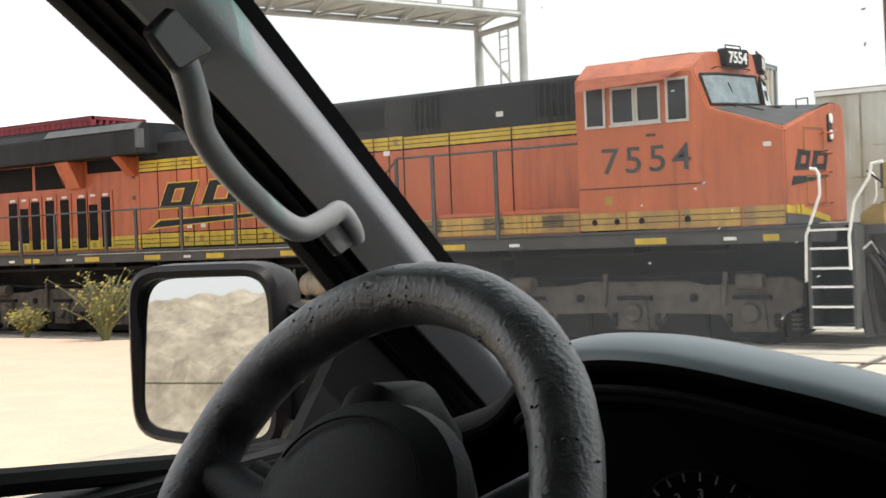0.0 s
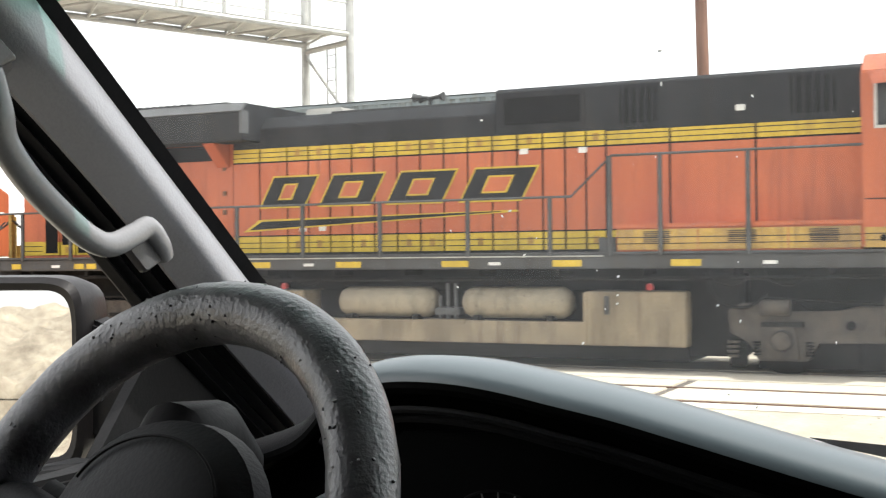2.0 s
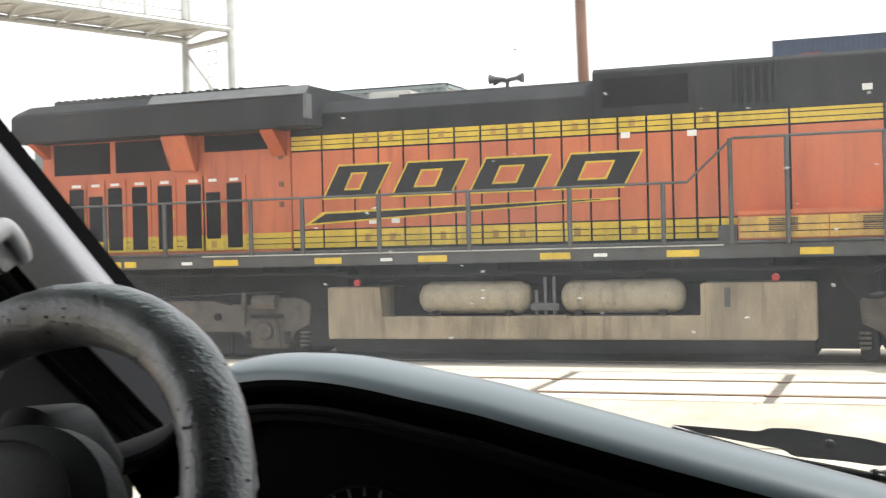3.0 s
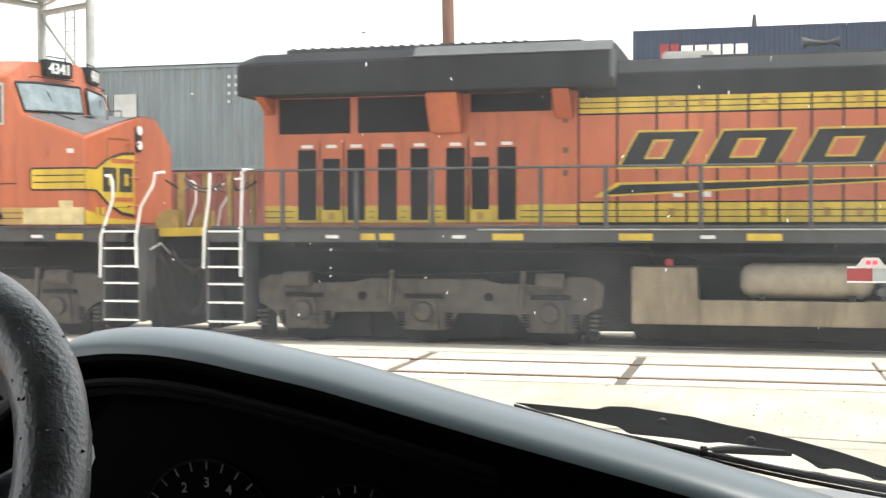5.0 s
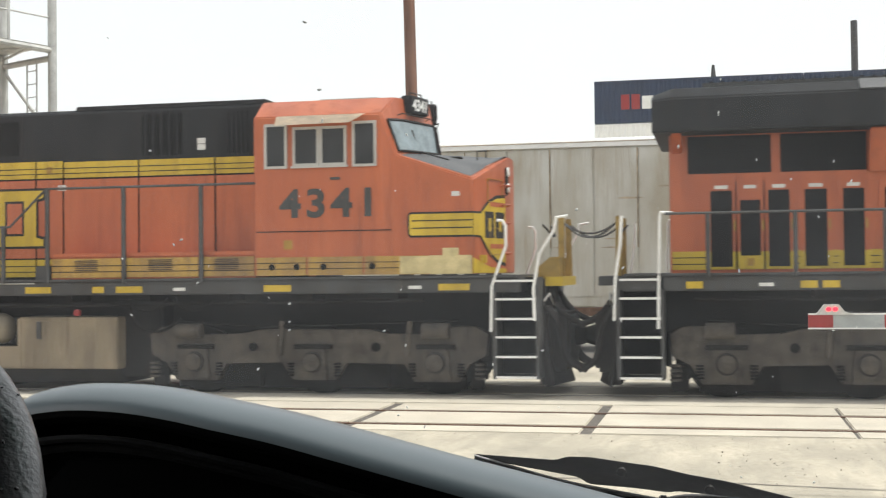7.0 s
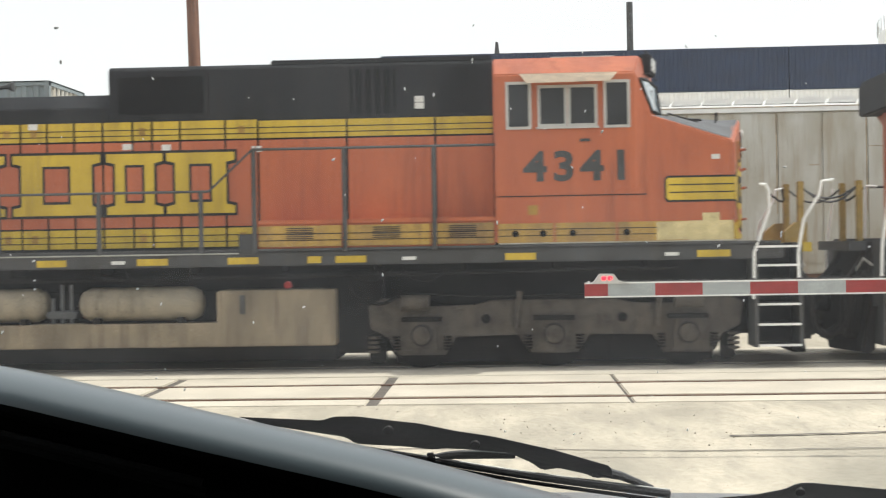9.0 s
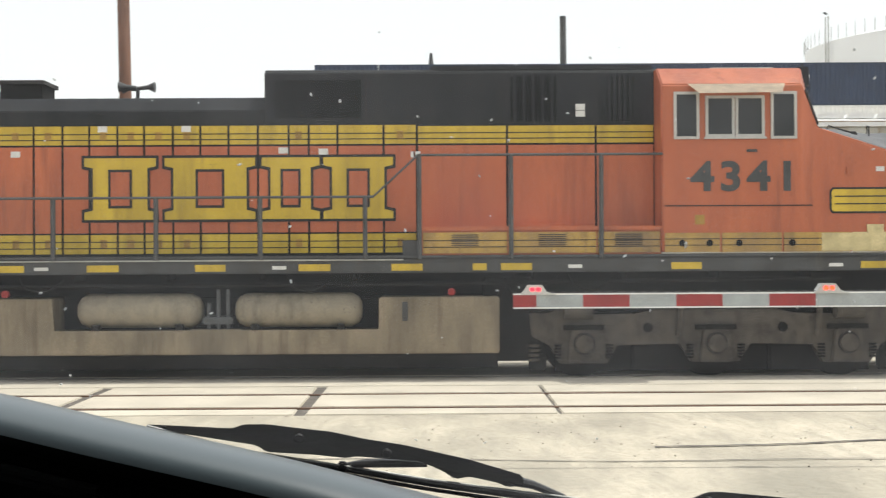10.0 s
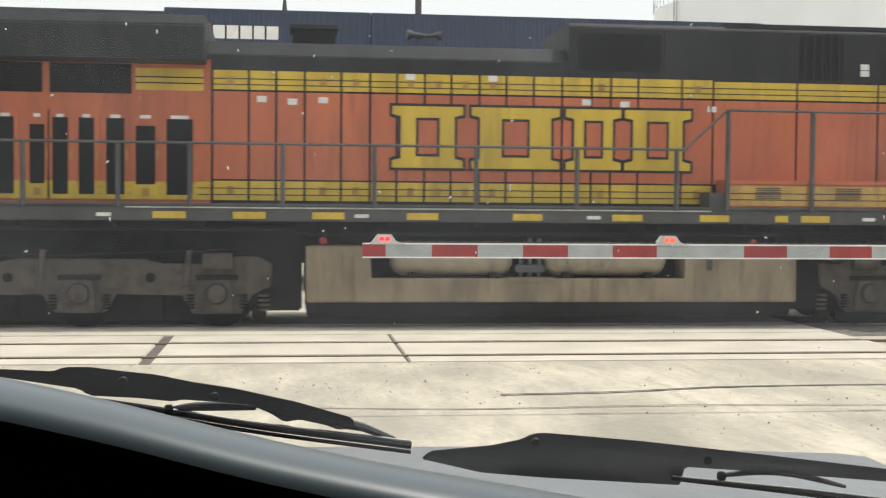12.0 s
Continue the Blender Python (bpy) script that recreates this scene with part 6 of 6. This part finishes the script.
def wiper(van, pivot_side):
    """Wiper arm with its curved frame, claws and blade."""
    glass = lambda x, z, off: (x, 3.5386 + off - 1.245 * z, z)
    if pivot_side == "driver":
        top = [(-0.26, 1.650), (-0.152, 1.643), (-0.137, 1.649), (-0.107, 1.649), (-0.064, 1.642), (-0.028, 1.637), (0.016, 1.625), (0.066, 1.615), (0.149, 1.591), (0.224, 1.563)]
        low = [(0.229, 1.545), (0.205, 1.542), (0.191, 1.550), (0.153, 1.561), (0.132, 1.557), (0.116, 1.571), (0.086, 1.588), (0.001, 1.597), (-0.011, 1.594), (-0.052, 1.600), (-0.115, 1.605), (-0.126, 1.616), (-0.24, 1.640)]
        tail = [(0.20, 1.557), (0.24, 1.546), (0.286, 1.523)]
        blade = [(-0.257, 1.649), (-0.198, 1.627), (-0.133, 1.605), (-0.02, 1.580), (0.11, 1.551), (0.309, 1.515)]
        claw = [(-0.018, 1.582), (0.012, 1.586), (0.053, 1.586), (0.095, 1.583)]
        screws = [(-0.067, 1.633), (0.043, 1.608)]
    else:
        top = [(0.329, 1.485), (0.340, 1.500), (0.428, 1.509), (0.467, 1.519), (0.483, 1.530), (0.50, 1.531), (0.644, 1.513), (0.85, 1.481), (1.069, 1.446), (1.27, 1.412)]
        low = [(1.27, 1.388), (1.087, 1.418), (0.868, 1.445), (0.735, 1.459), (0.743, 1.420), (0.521, 1.442), (0.423, 1.455)]
        tail = [(1.20, 1.41), (1.26, 1.39), (1.32, 1.365)]
        blade = [(0.72, 1.442), (0.927, 1.409), (1.106, 1.377), (1.33, 1.341)]
        claw = [(0.80, 1.440), (0.86, 1.447), (0.92, 1.440), (1.02, 1.410)]
        screws = [(0.484, 1.522), (0.756, 1.479)]
    bm = bmesh.new()
    f = bm.faces.new([bm.verts.new(glass(x, z, 0.10)) for x, z in top + low])
    e = bmesh.ops.extrude_face_region(bm, geom=[f])
    bmesh.ops.translate(bm, verts=[q for q in e["geom"] if isinstance(q, bmesh.types.BMVert)], vec=(0, -0.014, 0.002))
    w = part("wiper", bm, RUBBER, van, "weathered black wiper resting on the windscreen", bevel=0.0025)
    part("arm_tail", tube([glass(x, z, 0.098) for x, z in tail], [0.008, 0.006, 0.004], 8), RUBBER, w)
    line = smooth_line([glass(x, z, 0.085) for x, z in blade], 6)
    n = len(line) - 1
    part("blade", tube(line, [0.0018 + 0.0034 * k / n for k in range(n + 1)], 8, flat=1.1), RUBBER, w)
    part("blade_spine", tube([p + Vector((0, -0.004, 0.002 + 0.005 * k / n)) for k, p in enumerate(line)], 0.0013, 6), GALV, w, "worn metal spine")
    part("squeegee", tube([p + Vector((0, 0.0, -0.003 - 0.007 * k / n)) for k, p in enumerate(line)], 0.0030, 6), DARKTRIM, w)
    part("claw", tube(smooth_line([glass(x, z, 0.093) for x, z in claw], 5), [0.003 + 0.003 * math.sin(math.pi * k / 15) for k in range(16)], 8), RUBBER, w)
    part("claw_clip", bx(-0.006, 0.006, -0.006, 0.006, -0.006, 0.007), DARKTRIM, w, loc=glass(*claw[0], 0.088), bevel=0.002)
    for x, z in screws:
        p = Vector(glass(x, z, 0.076))
        part("screw", tube([p, p + Vector((0, -0.003, -0.002))], 0.0065, 12), HOUSING, w)


def van_shell(van):
    """Closed cabin round the camera, bonnet ahead, glass."""
    zt, yt = 2.172, 0.835
    slope = lambda z: 0.887 + (2.125 - z) * 1.245 + 0.006
    pane = loft([[(-0.83, slope(1.30), 1.30), (0.0, slope(1.30) + 0.05, 1.30), (1.3, slope(1.30), 1.30)], [(-0.83, slope(zt), zt), (0.0, slope(zt) + 0.03, zt), (1.3, slope(zt), zt)]])
    g = part("windscreen", pane, film_glass("dusty_windscreen", (0.92, 0.94, 0.93), 0.043), van, "dusty flecked windscreen glass")
    g.visible_shadow = False
    rows = []
    for k in range(61):
        x = -0.825 + k * 0.035
        z0 = 2.126 + 0.024 * min(1, k / 12)
        bow = 0.04 * min(x + 0.83, 1.3 - x) / 0.83 - 0.004
        rows.append([(x, slope(z0) + bow, z0), (x, slope(zt) + bow, zt)])
    part("shade_band", loft(rows), film_glass("green_shade_band", (0.45, 0.86, 0.74), 0.03), van, "green tinted band along the top of the windscreen")
    bm = bmesh.new()
    rnd = random.Random(11)
    for _ in range(120):
        x, z = rnd.uniform(-0.6, 0.9), rnd.uniform(1.62, 2.10)
        y = slope(z) + 0.02 + 0.03 * (1 - abs(x - 0.1))
        s = rnd.uniform(0.0004, 0.0012)
        bmesh.ops.create_icosphere(bm, subdivisions=1, radius=s, matrix=Matrix.Translation((x, slope(z) - 0.002 + 0.05 * min((x + 0.83) / 0.83, (1.3 - x) / 1.3) * (2.19 - z + 0.6) / 1.0, z)) @ pose(0, 0, 0, 0, rnd.uniform(0, 180), 0) @ Matrix.Diagonal((2.0, 1, 1, 1)))
    tagged(part("insect_flecks", bm, WHITE, g, "small pale flecks on the glass"), kind="stuff")
    # Unseen roof, its front edge set to keep sun off the wheel.
    part("roof", bx(-0.98, 1.42, -2.6, yt + 0.03, zt, zt + 0.05), LINER, van, "grey headliner roof")
    part("roof_skin", bx(-1.0, 1.44, -2.68, yt + 0.03, zt + 0.054, zt + 0.075), VANPAINT, van, "silver painted roof")
    part("rear_skin", bx(-1.0, 1.44, -2.70, -2.655, 0.64, zt + 0.05), VANPAINT, van)
    part("side_skin", bx(-1.0, -0.98, -2.65, 0.22, 0.64, zt + 0.05), VANPAINT, van)
    part("side_skin", bx(1.424, 1.444, -2.65, 1.3, 0.64, 1.60), VANPAINT, van)
    part("side_skin", bx(1.424, 1.444, -2.65, 0.25, 1.604, zt + 0.05), VANPAINT, van)
    part("rear_wall", bx(-0.98, 1.42, -2.65, -2.6, 0.7, zt), LINER, van)
    part("far_wall_low", bx(1.37, 1.42, -2.6, 1.3, 0.7, 1.60), LINER, van)
    # Unseen wall brought forward to cut light from the passenger side.
    part("far_wall_light_block", bx(1.37, 1.42, -2.6, 0.25, 1.60, zt), LINER, van)
    part("floor", bx(-0.98, 1.42, -2.6, 1.9, 0.62, 0.70), DARKTRIM, van)
    part("firewall", bx(-0.98, 1.42, 1.86, 1.91, 0.7, 1.26), DARKTRIM, van)
    d = part("driver_door", bx(-0.975, -0.90, 0.23, 1.35, 0.75, 1.655), DARKTRIM, van, "black door panel with ledge", bevel=0.02)
    part("door_skin", bx(-1.0, -0.98, 0.23, 1.36, 0.64, 1.63), VANPAINT, d)
    part("door_ledge", bx(-0.93, -0.855, 0.23, 1.02, 1.655, 1.672), DARKTRIM, d, bevel=0.006)
    part("mirror_sail", prism([(1.00, 1.645), (1.50, 1.645), (1.27, 1.77), (1.13, 1.795)], -0.918, -0.903, axis="x"), DARKTRIM, d)
    part("window_seal", tube([(-0.895, 0.23, 1.700), (-0.895, 0.60, 1.700), (-0.895, 0.85, 1.673), (-0.895, 1.05, 1.655)], 0.012, 8), DARKTRIM, d)
    # Unseen wall run forward to block driver's window light on rear-facing trim.
    part("rear_quarter_light_block", bx(-0.975, -0.92, -2.6, 0.22, 0.7, zt), LINER, van)
    hood = [[(x, y, z - 0.03 * (x / 1.3) ** 2) for x in np.linspace(-0.98, 1.42, 14)] for y, z in ((1.92, 1.265), (2.02, 1.29), (2.2, 1.318), (2.45, 1.335), (2.62, 1.335), (2.75, 1.315), (2.88, 1.22), (2.96, 1.02), (2.96, 0.5))]
    part("bonnet", loft(hood), VANPAINT, van, "silver bonnet and cowl")
    part("cowl_slot", bx(-0.9, 1.30, 1.98, 2.01, 1.262, 1.292), DARKTRIM, van)
    rp = loft([[(1.30, slope(z) - 0.10, z), (1.30, slope(z), z), (1.42, slope(z), z), (1.42, slope(z) - 0.10, z)] for z in (1.30, 1.85, zt)], closed=True)
    part("far_pillar", rp, VINYL, van)
    part("far_door_frame", bx(1.37, 1.42, 0.25, yt, zt - 0.04, zt), VANPAINT, van)
    rv = part("rear_view_mirror", bx(-0.186, -0.144, 0.78, 0.81, 2.086, 2.14), HOUSING, van, "black rear-view mirror", bevel=0.012)
    part("mirror_stem", tube([(-0.165, 0.80, 2.10), (-0.165, 0.83, 2.2)], 0.008, 8), HOUSING, rv)
    for x in (-0.55, 0.75):
        s = part("seat", bx(x - 0.25, x + 0.25, -0.95, -0.45, 0.7, 1.15), SEATCLOTH, van, "grey cloth seat", bevel=0.06)
        part("seat_back", bx(x - 0.24, x + 0.24, -1.1, -0.92, 1.1, 1.85), SEATCLOTH, s, bevel=0.06)
    for x in (-0.85, 1.3):
        for y in (2.2, -1.9):
            w = part("road_wheel", tube([(x - 0.1, y, 0.33), (x + 0.1, y, 0.33)], 0.36, 28), RUBBER, van)
            part("rim", tube([(x - 0.11, y, 0.33), (x + 0.11, y, 0.33)], 0.2, 20), GALV, w)
    part("lower_body", bx(-0.96, 1.40, -2.6, 2.9, 0.45, 0.64), VANPAINT, van, bevel=0.02)


def build_van():
    van = tagged(new("van"), "parked van with black dashboard, worn wheel and dusty windscreen", "van")
    van_shell(van)
    dashboard(van)
    pillar(van)
    side_mirror(van)
    steering_wheel(van)
    wiper(van, "driver")
    wiper(van, "passenger")


# ---------------------------------------------------------------- build
setting()
stationary_train()
distance()
crossing_gate()
shrub(-19.7, 16.86, 1.38, 1.05, 3)
shrub(-22.9, 17.4, 0.62, 0.45, 8)
build_van()

TRACK_Y = 19.5


def train_x(t):
    """Way of the train along the rails, in metres, at t seconds."""
    s = t - 6
    return -5.206 + 3.488 * t - 0.0201 * s * s / 2 + 0.00139 * s ** 3 / 6


def motions():
    for k, style in enumerate((WEDGE, BLOCK)):
        first = len(WHEELSETS)
        e = locomotive(style)
        walk(e, [(t, pose(train_x(t) - 22.3 * k, TRACK_Y, 0)) for t in range(13)])
        for w, x in WHEELSETS[first:]:
            walk(w, [(i * 0.2, pose(x, 0, 0.533, 0, math.degrees((train_x(i * 0.2) - train_x(0)) / 0.533), 0)) for i in range(61)])


motions()
